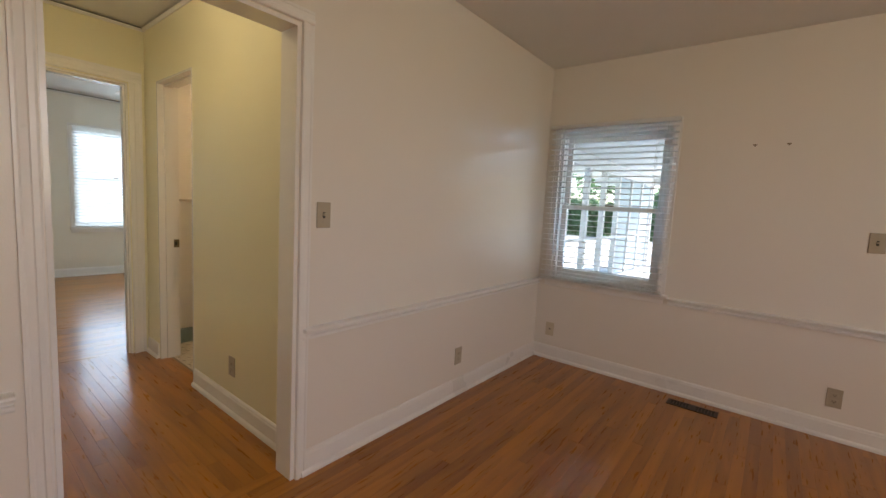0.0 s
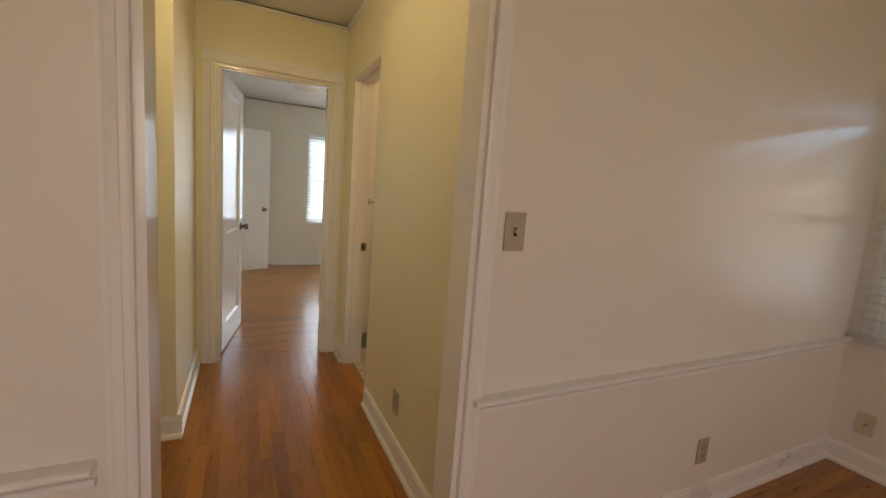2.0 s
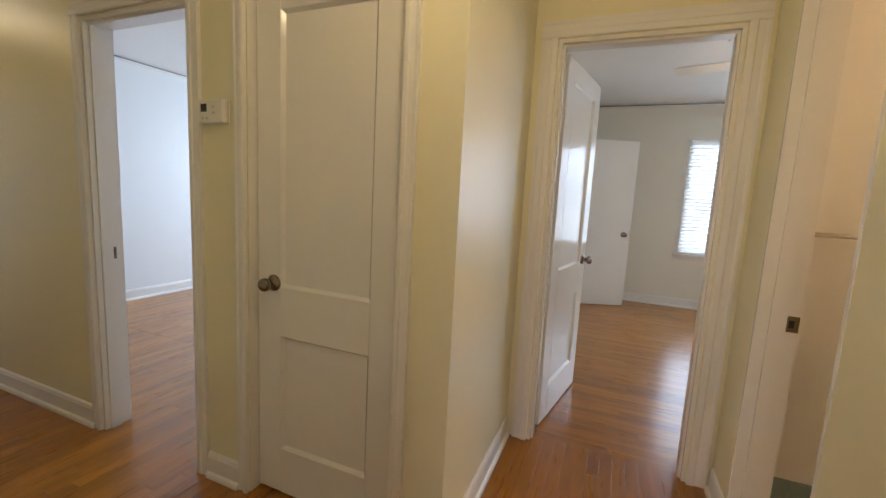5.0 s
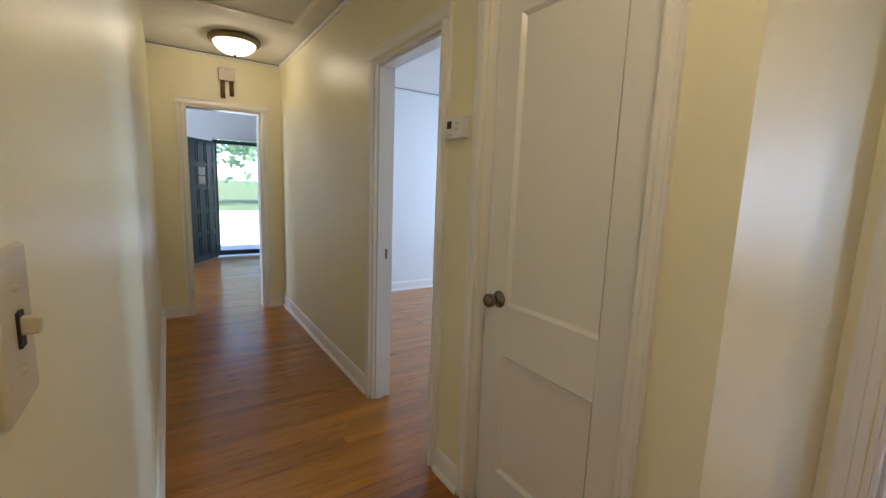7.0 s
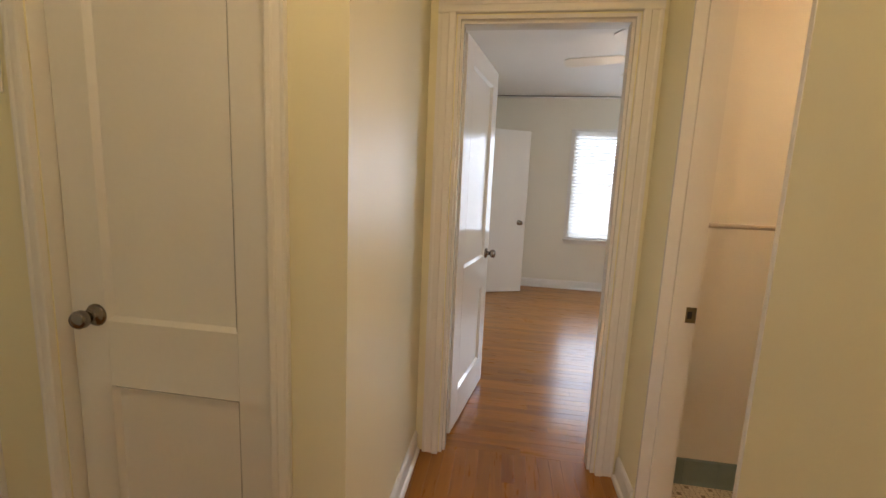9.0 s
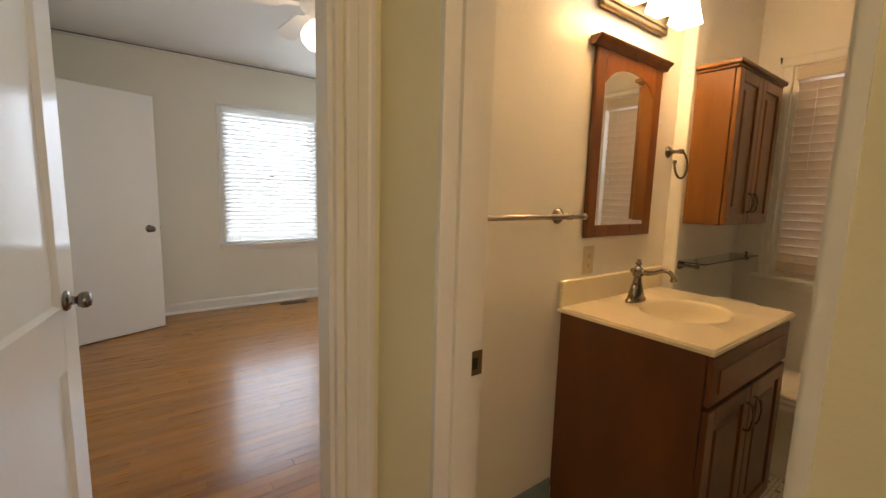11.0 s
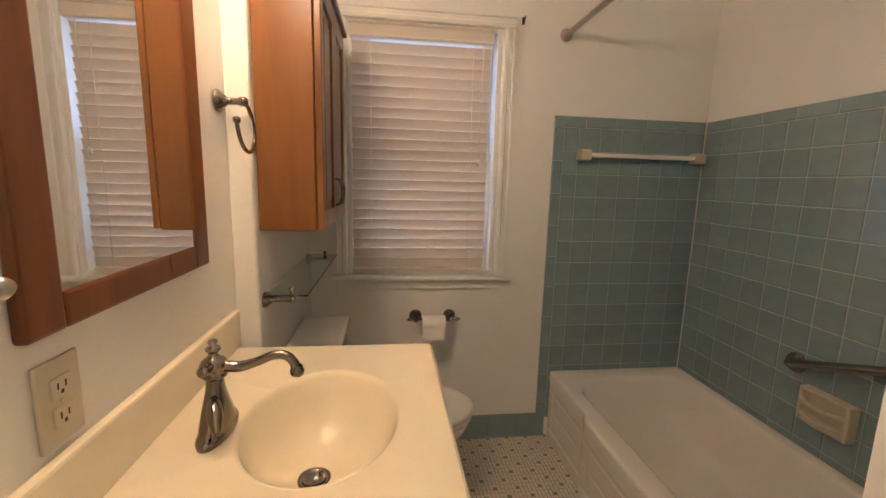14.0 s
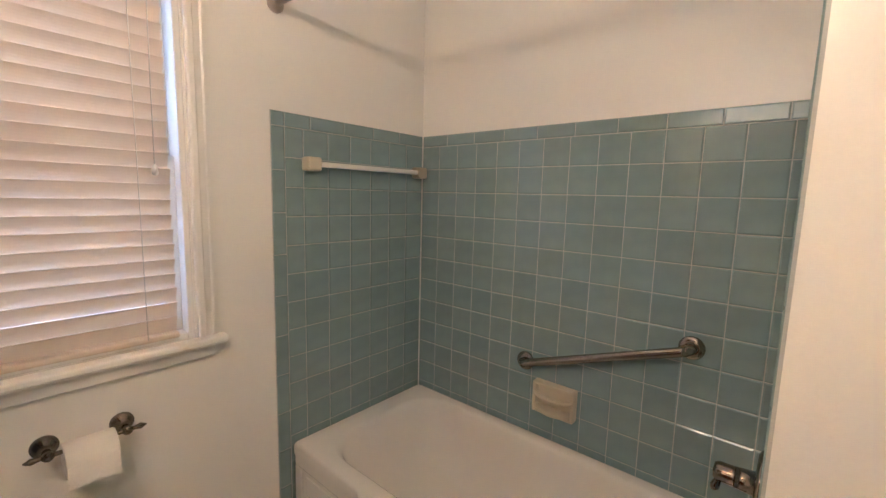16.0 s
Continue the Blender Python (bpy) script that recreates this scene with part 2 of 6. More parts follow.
M_VENT = surface("brown_metal_register", (0.055, 0.030, 0.016), 0.4, metal=0.4, grain=60, stain=6, vary=0.15)
M_MIRROR, _t, _n, _b = nodes_of("mirror_glass")
_b.inputs["Base Color"].default_value = (0.88, 0.89, 0.87, 1)
_b.inputs["Metallic"].default_value = 1
_b.inputs["Roughness"].default_value = 0.01
M_GLASS = glass_mat("window_glass")
M_SHELFGLASS = glass_mat("shelf_glass", (0.80, 0.93, 0.88))
M_PAPER = surface("toilet_paper", (0.82, 0.79, 0.74), 0.9, grain=120, stain=8, vary=0.04, bump=0.25)
M_LAMPGLOW = glow_mat("lit_frosted_glass", (1.0, 0.86, 0.62), 1.7)
M_SHADEGLOW = glow_mat("lit_vanity_shade", (1.0, 0.88, 0.64), 2.2)
M_FANGLOW = glow_mat("lit_fan_globe", (1.0, 0.88, 0.70), 1.0)
M_TEALDOOR = surface("dark_teal_door_paint", (0.028, 0.062, 0.070), 0.35, grain=40, stain=3, vary=0.15, bump=0.05)
M_BRONZE = surface("bronze_chime_tube", (0.20, 0.12, 0.05), 0.35, metal=1.0, grain=50, stain=6, vary=0.15)
M_LAWN = surface("lawn", (0.13, 0.18, 0.06), 0.9, grain=25, stain=0.5, vary=0.4, bump=0.4)
M_CONCRETE = surface("porch_concrete", (0.55, 0.56, 0.57), 0.8, grain=40, stain=0.8, vary=0.15, bump=0.2)
M_PORCHWHITE = surface("porch_white_paint", (0.82, 0.83, 0.83), 0.5, grain=30, stain=1.5, vary=0.06)
M_BARK = surface("bark", (0.11, 0.075, 0.05), 0.9, grain=20, stain=3, vary=0.3, bump=0.6)
M_LEAF = surface("green_leaves", (0.15, 0.24, 0.10), 0.6, grain=6, stain=1.5, vary=0.45, bump=0.0)
_t = M_LEAF.node_tree
_tr, _mx = _t.nodes.new("ShaderNodeBsdfTranslucent"), _t.nodes.new("ShaderNodeMixShader")
_tr.inputs["Color"].default_value = (0.30, 0.48, 0.27, 1)
_mx.inputs["Fac"].default_value = 0.5
_t.links.new(_t.nodes["Principled BSDF"].outputs["BSDF"], _mx.inputs[1])
_t.links.new(_tr.outputs["BSDF"], _mx.inputs[2])
_t.links.new(_mx.outputs["Shader"], _t.nodes["Material Output"].inputs["Surface"])
M_DRIVE = surface("pale_gravel_drive", (0.52, 0.50, 0.42), 0.9, grain=30, stain=0.5, vary=0.22, bump=0.3)
M_STREET = surface("pale_concrete_street", (0.50, 0.50, 0.49), 0.85, grain=50, stain=0.6, vary=0.12, bump=0.1)
M_SIDING = surface("outside_siding", (0.55, 0.54, 0.50), 0.7, grain=30, stain=1.5, vary=0.08)

# ---------------------------------------------------------------- mesh helpers


def box(bm, x0, y0, z0, x1, y1, z1, bevel=0.0, mi=0, seg=2):
    m = Matrix.LocRotScale(((x0 + x1) / 2, (y0 + y1) / 2, (z0 + z1) / 2), None, (abs(x1 - x0), abs(y1 - y0), abs(z1 - z0)))
    out = bmesh.ops.create_cube(bm, size=1, matrix=m)
    vs = out["verts"]
    faces = {f for v in vs for f in v.link_faces}
    for f in faces:
        f.material_index = mi
    if bevel:
        es = list({e for v in vs for e in v.link_edges})
        r = bmesh.ops.bevel(bm, geom=es, offset=bevel, segments=seg, profile=0.5, affect="EDGES")
        for f in r["faces"]:
            f.material_index = mi
    return vs


def boxes(*spec, bevel=0.0):
    bm = bmesh.new()
    for b in spec:
        box(bm, *b, bevel=bevel)
    return bm


def lathe(bm, profile, m, steps=24):
    """Turn (radius, height) pairs round the local z axis."""
    rings = []
    for r, h in profile:
        if r < 1e-5:
            rings.append([bm.verts.new(m @ Vector((0, 0, h)))])
        else:
            rings.append([bm.verts.new(m @ Vector((r * math.cos(2 * math.pi * k / steps), r * math.sin(2 * math.pi * k / steps), h))) for k in range(steps)])
    for a, b in zip(rings, rings[1:]):
        for k in range(steps):
            j = (k + 1) % steps
            vs = [a[k % len(a)], a[j % len(a)], b[j % len(b)], b[k % len(b)]]
            u = []
            for v in vs:
                if v not in u:
                    u.append(v)
            if len(u) > 2:
                bm.faces.new(u).smooth = True
    return bm


def tube(bm, pts, radius, sides=12, cap=True):
    """A round bar along points; radius may be one number or one for each point."""
    pts = [Vector(p) for p in pts]
    rad = radius if isinstance(radius, (list, tuple)) else [radius] * len(pts)
    prev, rings = None, []
    for i, p in enumerate(pts):
        d = (pts[min(i + 1, len(pts) - 1)] - pts[max(i - 1, 0)]).normalized()
        if prev is None:
            prev = d.orthogonal().normalized()
        u = (prev - d * prev.dot(d)).normalized()
        prev = u
        w = d.cross(u)
        rings.append([bm.verts.new(p + (u * math.cos(2 * math.pi * k / sides) + w * math.sin(2 * math.pi * k / sides)) * rad[i]) for k in range(sides)])
    for a, b in zip(rings, rings[1:]):
        for k in range(sides):
            bm.faces.new([a[k], a[(k + 1) % sides], b[(k + 1) % sides], b[k]]).smooth = True
    if cap:
        bm.faces.new(rings[0][::-1])
        bm.faces.new(rings[-1])
    return bm


def arc(points, n=8):
    """A smooth curve through the points."""
    p = [Vector(q) for q in points]
    p = [2 * p[0] - p[1]] + p + [2 * p[-1] - p[-2]]
    out = []
    for i in range(1, len(p) - 2):
        for k in range(n):
            t = k / n
            a, b, c, d = p[i - 1 : i + 3]
            out.append(0.5 * ((2 * b) + (c - a) * t + (2 * a - 5 * b + 4 * c - d) * t * t + (3 * b - a - 3 * c + d) * t**3))
    out.append(p[-2])
    return out


def prism(bm, outline, m, depth, mi=0):
    """Extrude a local xy outline along local z."""
    a = [bm.verts.new(m @ Vector((x, y, 0))) for x, y in outline]
    b = [bm.verts.new(m @ Vector((x, y, depth))) for x, y in outline]
    fs = [bm.faces.new(a[::-1]), bm.faces.new(b)]
    for k in range(len(a)):
        j = (k + 1) % len(a)
        fs.append(bm.faces.new([a[k], a[j], b[j], b[k]]))
    for f in fs:
        f.material_index = mi
    return fs


def link(name, bm, mats, smooth=False):
    bmesh.ops.recalc_face_normals(bm, faces=bm.faces)
    me = bpy.data.meshes.new(name)
    if smooth:
        for f in bm.faces:
            f.smooth = True
    bm.to_mesh(me)
    bm.free()
    for x in mats if isinstance(mats, (list, tuple)) else [mats]:
        me.materials.append(x)
    return new(name, me)


def part(name, bm, material, parent, label=""):
    ob = link(name, bm, material)
    ob.parent = parent
    if label:
        ob["label"] = label
    return ob


def thing(name, at, label, category, group=""):
    """An Empty at the base of a thing; its parts are built round its origin."""
    ob = new(name)
    ob.empty_display_size = 0.05
    ob.matrix_basis = at if isinstance(at, Matrix) else Matrix.Translation(at)
    return tagged(ob, label, category, group)


def solid(name, bm, material, label, category, group=""):
    return tagged(link(name, bm, material), label, category, group)


def structure(name, bm, material, label="", category=""):
    return tagged(link(name, bm, material), label, category, kind="structure")


X90 = Matrix.Rotation(radians(90), 4, "X")
Y90 = Matrix.Rotation(radians(90), 4, "Y")


def T(x, y, z):
    return Matrix.Translation((x, y, z))


# ---------------------------------------------------------------- walls
CEIL, BEDCEIL = 2.47, 2.55


def wall(name, x0, y0, x1, y1, z1, mats, openings=(), label="", z0=0.0):
    """A straight wall with thickness. mats: paint on the low side, the high side, and the rest (reveals and ends).
    openings: (from, to, bottom, top) along the wall."""
    bm = bmesh.new()
    along_x = (x1 - x0) > (y1 - y0)
    lo, hi = (x0, x1) if along_x else (y0, y1)
    cuts = sorted({lo, hi, *(v for o in openings for v in o[:2])})

    def piece(a, b, za, zb):
        if along_x:
            box(bm, a, y0, za, b, y1, zb)
        else:
            box(bm, x0, a, za, x1, b, zb)

    for a, b in zip(cuts, cuts[1:]):
        o = [q for q in openings if q[0] <= a + 1e-6 and q[1] >= b - 1e-6]
        if o:
            if o[0][2] > z0:
                piece(a, b, z0, o[0][2])
            piece(a, b, o[0][3], z1)
        else:
            piece(a, b, z0, z1)
    bmesh.ops.remove_doubles(bm, verts=bm.verts, dist=1e-5)
    seen, gone = {}, []
    for f in bm.faces:
        k = tuple(round(v, 4) for v in f.calc_center_median())
        if k in seen:
            gone += [f, seen[k]]
        seen[k] = f
    bmesh.ops.delete(bm, geom=list(set(gone)), context="FACES")
    bm.normal_update()
    for f in bm.faces:
        v = f.normal.y if along_x else f.normal.x
        f.material_index = 0 if v < -0.5 else 1 if v > 0.5 else 2
    return structure(name, bm, mats, label, "wall")


D_OPEN = (0.65, 1.435, 0.0, 1.985)
wall("wall_hall_south", -3.78, 1.745, 0.60, 1.93, CEIL, [M_DINING, M_HALL, M_HALL], label="cream painted wall along the hall")
wall("wall_dining_hall", 0.60, 1.745, 1.52, 1.862, CEIL, [M_DINING, M_HALL, M_TRIM], [D_OPEN], "painted plaster wall with a cased opening")
wall("wall_dining_bath", 1.65, 1.745, 3.88, 1.998, CEIL, [M_DINING, M_BATH, M_BATH], label="painted plaster wall behind the bathtub")
wall("wall_hall_bath", 1.52, 1.745, 1.65, 3.97, CEIL, [M_HALL, M_BATH, M_DINING], [(3.075, 3.71, 0.0, 2.05)], "cream painted hall wall with the bathroom doorway")
wall("wall_hall_bedroom", 0.36, 3.97, 1.65, 4.10, BEDCEIL, [M_HALL, M_BED, M_TRIM], [(0.668, 1.415, 0.0, 2.05)], "cream painted wall with the bedroom doorway")
wall("wall_bath_bedroom", 1.65, 3.99, 3.88, 4.10, BEDCEIL, [M_BATH, M_BED, M_BATH], label="cream painted wall behind the vanity")
wall("wall_hall_side", 0.43, 3.03, 0.548, 3.97, CEIL, [M_HALL, M_HALL, M_HALL], label="cream painted wall of the narrow hall")
wall("wall_closet_front", -3.78, 3.03, 0.43, 3.15, CEIL, [M_HALL, M_WHITE, M_TRIM], [(-1.33, -0.625, 0.0, 2.0), (-0.318, 0.34, 0.0, 2.035)], "cream painted hall wall with two doorways")
wall("wall_closet_back", -0.47, 3.75, 0.43, 3.85, CEIL, [M_HALL, M_WHITE, M_HALL])
wall("wall_closet_side", -0.57, 3.15, -0.47, 3.85, CEIL, [M_WHITE, M_HALL, M_WHITE])
wall("wall_hall_end", -3.78, 1.93, -3.65, 3.03, CEIL, [M_WHITE, M_HALL, M_TRIM], [(2.19, 2.83, 0.0, 1.985)], "cream painted end wall with a cased opening")
wall("wall_dining_east", 3.82, -2.60, 4.02, 1.745, CEIL, [M_DINING, M_SIDING, M_TRIM], [(0.80, 1.62, 0.72, 1.93)], "painted plaster window wall of the dining room")
wall("wall_bath_east", 3.88, 1.745, 4.02, 4.10, CEIL, [M_BATH, M_SIDING, M_TRIM], [(3.06, 3.75, 0.88, 2.0)], "cream painted bathroom window wall")
wall("wall_bedroom_east", 3.88, 4.10, 4.02, 8.02, BEDCEIL, [M_BED, M_SIDING, M_TRIM])
# The second opening is added out of view for the extra bedroom lamp.
wall("wall_bedroom_north", 0.36, 7.87, 4.02, 8.02, BEDCEIL, [M_BED, M_SIDING, M_TRIM], [(1.765, 2.74, 0.70, 2.09), (3.05, 3.75, 0.80, 2.10)], "pale painted bedroom wall with a window")
wall("wall_bedroom_west", 0.36, 4.10, 0.48, 7.87, BEDCEIL, [M_WHITE, M_BED, M_TRIM], [(6.55, 7.20, 0.0, 2.05)], "pale painted bedroom wall with a closet doorway")
wall("wall_bedroom_closet", -0.45, 6.3, -0.35, 7.5, BEDCEIL, [M_WHITE, M_BED, M_TRIM])
wall("wall_bedroom_closet_south", -0.35, 6.2, 0.36, 6.3, BEDCEIL, [M_WHITE, M_BED, M_TRIM])
wall("wall_bedroom_closet_north", -0.35, 7.5, 0.36, 7.6, BEDCEIL, [M_BED, M_WHITE, M_TRIM])
# Unseen rear opening, added to hold the dining room's lamp.
wall("wall_dining_south", -1.92, -2.75, 4.02, -2.60, CEIL, [M_SIDING, M_DINING, M_TRIM], [(-0.2, 2.0, 1.05, 2.38)])
wall("wall_dining_west", -2.05, -2.75, -1.92, 1.745, CEIL, [M_WHITE, M_DINING, M_TRIM])
wall("wall_side_room_west", -3.78, 3.15, -3.68, 7.0, CEIL, [M_WHITE, M_WHITE, M_TRIM], label="white painted bedroom wall")
# North opening added out of view for the side room's lamp.
wall("wall_side_room_north", -3.78, 7.0, 0.36, 7.15, CEIL, [M_WHITE, M_SIDING, M_TRIM], [(-3.1, -1.5, 0.75, 2.05)])
wall("wall_side_room_east", 0.26, 3.85, 0.36, 7.0, CEIL, [M_WHITE, M_WHITE, M_TRIM])
wall("wall_living_west", -7.18, -0.6, -7.05, 6.0, CEIL, [M_SIDING, M_WHITE, M_TEALDOOR], [(2.68, 3.54, 0.0, 1.99)], "white painted wall with the front door")
# South opening added out of view for the living room's lamp.
wall("wall_living_south", -7.05, -0.75, -3.65, -0.6, CEIL, [M_SIDING, M_WHITE, M_TRIM], [(-6.3, -4.5, 0.75, 2.05)])
wall("wall_living_north", -7.05, 6.0, -3.65, 6.1, CEIL, [M_WHITE, M_WHITE, M_TRIM])
wall("wall_living_east", -3.75, -0.6, -3.65, 1.745, CEIL, [M_WHITE, M_WHITE, M_TRIM])
wall("wall_living_east_far", -3.79, 3.15, -3.782, 6.0, CEIL, [M_WHITE, M_WHITE, M_TRIM])
wall("wall_tub_end", 2.30, 1.998, 2.42, 2.77, CEIL, [M_BATH, M_BATH, M_BATH], label="cream painted wall at the end of the bathtub")
wall("wall_bath_return", 1.65, 2.67, 2.30, 2.77, CEIL, [M_BATH, M_BATH, M_BATH])
bm = bmesh.new()
box(bm, 3.112, 3.925, 0, 3.88, 3.99, CEIL, bevel=0.008, seg=3)
structure("wall_toilet_chase", bm, M_BATH, "cream painted plaster chase behind the toilet", "wall")

for nm, x0, y0, x1, y1, z in (
    ("ceiling_dining", -2.05, -2.75, 4.02, 1.745, CEIL), ("ceiling_hall", -3.78, 1.745, 1.65, 3.97, CEIL), ("ceiling_bath", 1.65, 1.745, 4.02, 3.99, CEIL),
    ("ceiling_bedroom", -0.45, 3.97, 4.02, 8.02, BEDCEIL), ("ceiling_side_room", -3.78, 3.97, 0.36, 7.15, CEIL), ("ceiling_living", -7.18, -0.75, -3.78, 6.1, CEIL),
):
    structure(nm, boxes((x0, y0, z + 0.002, x1, y1, z + 0.10)), M_CEIL, "matt painted ceiling", "ceiling")

# ---------------------------------------------------------------- trim


def skirting(name, a, b, side, mat=None, h=0.115):
    """Baseboard from a to b with a rounded shoe; side: the way it faces."""
    bm = bmesh.new()
    a, b = Vector((*a, 0)), Vector((*b, 0))
    n = Vector((*side, 0))
    d = (b - a).normalized()
    prof = [(0, 0), (0.026, 0), (0.026, 0.012), (0.022, 0.020), (0.013, 0.026), (0.013, h - 0.022), (0.010, h - 0.014), (0.010, h - 0.008), (0.004, h), (0, h)]
    m = Matrix.Translation(a) @ Matrix((n, Vector((0, 0, 1)), d)).transposed().to_4x4()
    prism(bm, prof, m, (b - a).length)
    return structure(name, bm, mat or M_TRIM, "white painted baseboard with a rounded shoe", "baseboard")


def rail(name, a, b, side, z):
    bm = bmesh.new()
    a, b = Vector((*a, z)), Vector((*b, z))
    n, d = Vector((*side, 0)), (b - a).normalized()
    prof = [(0, -0.027), (0.014, -0.027), (0.017, -0.021), (0.017, -0.014), (0.014, -0.010), (0.003, -0.009), (0.003, 0.005), (0.012, 0.007), (0.030, 0.010), (0.042, 0.013), (0.045, 0.019), (0.043, 0.025), (0.036, 0.028), (0, 0.028)]
    m = Matrix.Translation(a) @ Matrix((n, Vector((0, 0, 1)), d)).transposed().to_4x4()
    prism(bm, prof, m, (b - a).length)
    return structure(name, bm, M_TRIM, "white painted chair rail with stepped moulding", "chair rail")


skirting("baseboard_dining_north", (1.47, 1.745), (3.82, 1.745), (0, -1))
skirting("baseboard_dining_north_left", (-1.92, 1.745), (0.565, 1.745), (0, -1))
skirting("baseboard_dining_east", (3.82, -2.6), (3.82, 1.745), (-1, 0))
skirting("baseboard_hall_east", (1.52, 1.87), (1.52, 3.06), (-1, 0))
skirting("baseboard_hall_east_far", (1.52, 3.725), (1.52, 3.95), (-1, 0))
skirting("baseboard_hall_west", (0.548, 3.03), (0.548, 3.95), (1, 0))
skirting("baseboard_hall_north", (0.41, 3.03), (0.573, 3.03), (0, -1))
skirting("baseboard_hall_north_mid", (-0.56, 3.03), (-0.375, 3.03), (0, -1))
skirting("baseboard_hall_north_far", (-3.65, 3.03), (-1.38, 3.03), (0, -1))
skirting("baseboard_hall_south", (-3.65, 1.93), (0.60, 1.93), (0, 1))
skirting("baseboard_hall_south_end", (0.60, 1.862), (0.645, 1.862), (0, 1))
skirting("baseboard_hall_end", (-3.65, 1.93), (-3.65, 2.125), (1, 0))
skirting("baseboard_hall_end_far", (-3.65, 2.895), (-3.65, 3.03), (1, 0))
skirting("baseboard_bedroom_north", (0.48, 7.87), (3.88, 7.87), (0, -1))
skirting("baseboard_bedroom_west", (0.48, 4.10), (0.48, 6.50), (1, 0))
skirting("baseboard_side_room", (-3.68, 3.15), (-3.68, 7.0), (1, 0))
rail("trim_chair_rail_north", (1.465, 1.745), (3.82, 1.745), (0, -1), 0.674)
rail("trim_chair_rail_left", (-1.92, 1.745), (0.57, 1.745), (0, -1), 0.674)
rail("trim_chair_rail_east", (3.82, -2.6), (3.82, 0.715), (-1, 0), 0.674)


def casing(name, plane, side, lo, hi, top, along, w=0.070, reveal=0.006, bottom=0.0):
    """Moulded casing round an opening on one face of a wall; butted head over the two legs."""
    bm = bmesh.new()
    prof = [(0, 0), (0, 0.018), (0.006, 0.021), (w * 0.35, 0.021), (w * 0.42, 0.016), (w * 0.75, 0.013), (w * 0.85, 0.016), (w, 0.016), (w, 0)]

    def frame_of(u, v, d, o):
        return Matrix.Translation(o) @ Matrix((u, v, d)).transposed().to_4x4()

    ax = Vector((1, 0, 0)) if along == "x" else Vector((0, 1, 0))
    nn = (Vector((0, side, 0)) if along == "x" else Vector((side, 0, 0)))
    org = Vector((0, plane, 0)) if along == "x" else Vector((plane, 0, 0))
    up = Vector((0, 0, 1))
    prism(bm, prof, frame_of(-ax, nn, up, org + ax * (lo - reveal) + up * bottom), top + reveal - bottom)
    prism(bm, prof, frame_of(ax, nn, up, org + ax * (hi + reveal) + up * bottom), top + reveal - bottom)
    prism(bm, prof, frame_of(up, nn, ax, org + ax * (lo - reveal - w) + up * (top + reveal + 0.001)), hi - lo + 2 * (reveal + w))
    return structure(name, bm, M_TRIM, "white painted moulded door casing", "trim")


casing("trim_opening_dining", 1.745, -1, 0.65, 1.435, 1.985, "x", 0.052)
casing("trim_bedroom_door", 3.97, -1, 0.668, 1.415, 2.05, "x", 0.078)
casing("trim_closet_door", 3.03, -1, -0.318, 0.34, 2.035, "x", 0.050)
casing("trim_side_room_door", 3.03, -1, -1.33, -0.625, 2.0, "x", 0.058)
casing("trim_hall_end", -3.65, 1, 2.19, 2.83, 1.985, "y", 0.060)


def jamb(name, lo, hi, a, b, top, along, stop=None):
    """Flat jamb boards that line an opening, with door stops."""
    bm = bmesh.new()

    def put(u0, u1, v0, v1, z0, z1):
        if along == "x":
            box(bm, u0, v0, z0, u1, v1, z1)
        else:
            box(bm, v0, u0, z0, v1, u1, z1)

    put(lo, lo + 0.014, a - 0.002, b + 0.002, 0, top - 0.014)
    put(hi - 0.014, hi, a - 0.002, b + 0.002, 0, top - 0.014)
    put(lo, hi, a - 0.002, b + 0.002, top - 0.014, top)
    if stop:
        s0, s1 = stop
        put(lo + 0.014, lo + 0.026, s0, s1, 0, top - 0.026)
        put(hi - 0.026, hi - 0.014, s0, s1, 0, top - 0.026)
        put(lo + 0.014, hi - 0.014, s0, s1, top - 0.026, top - 0.014)
    return structure(name, bm, M_DOOR, "white painted door jamb", "trim")


jamb("trim_jamb_dining", 0.65, 1.435, 1.745, 1.862, 1.985, "x")
jamb("trim_jamb_bedroom", 0.668, 1.415, 3.97, 4.10, 2.05, "x", (3.99, 4.05))
jamb("trim_jamb_side_room", -1.33, -0.625, 3.03, 3.15, 2.0, "x", (3.05, 3.10))
jamb("trim_jamb_bath", 3.075, 3.71, 1.52, 1.65, 2.05, "y", (1.56, 1.61))
jamb("trim_jamb_hall_end", 2.19, 2.83, -3.78, -3.65, 1.985, "y")

# ---------------------------------------------------------------- doors


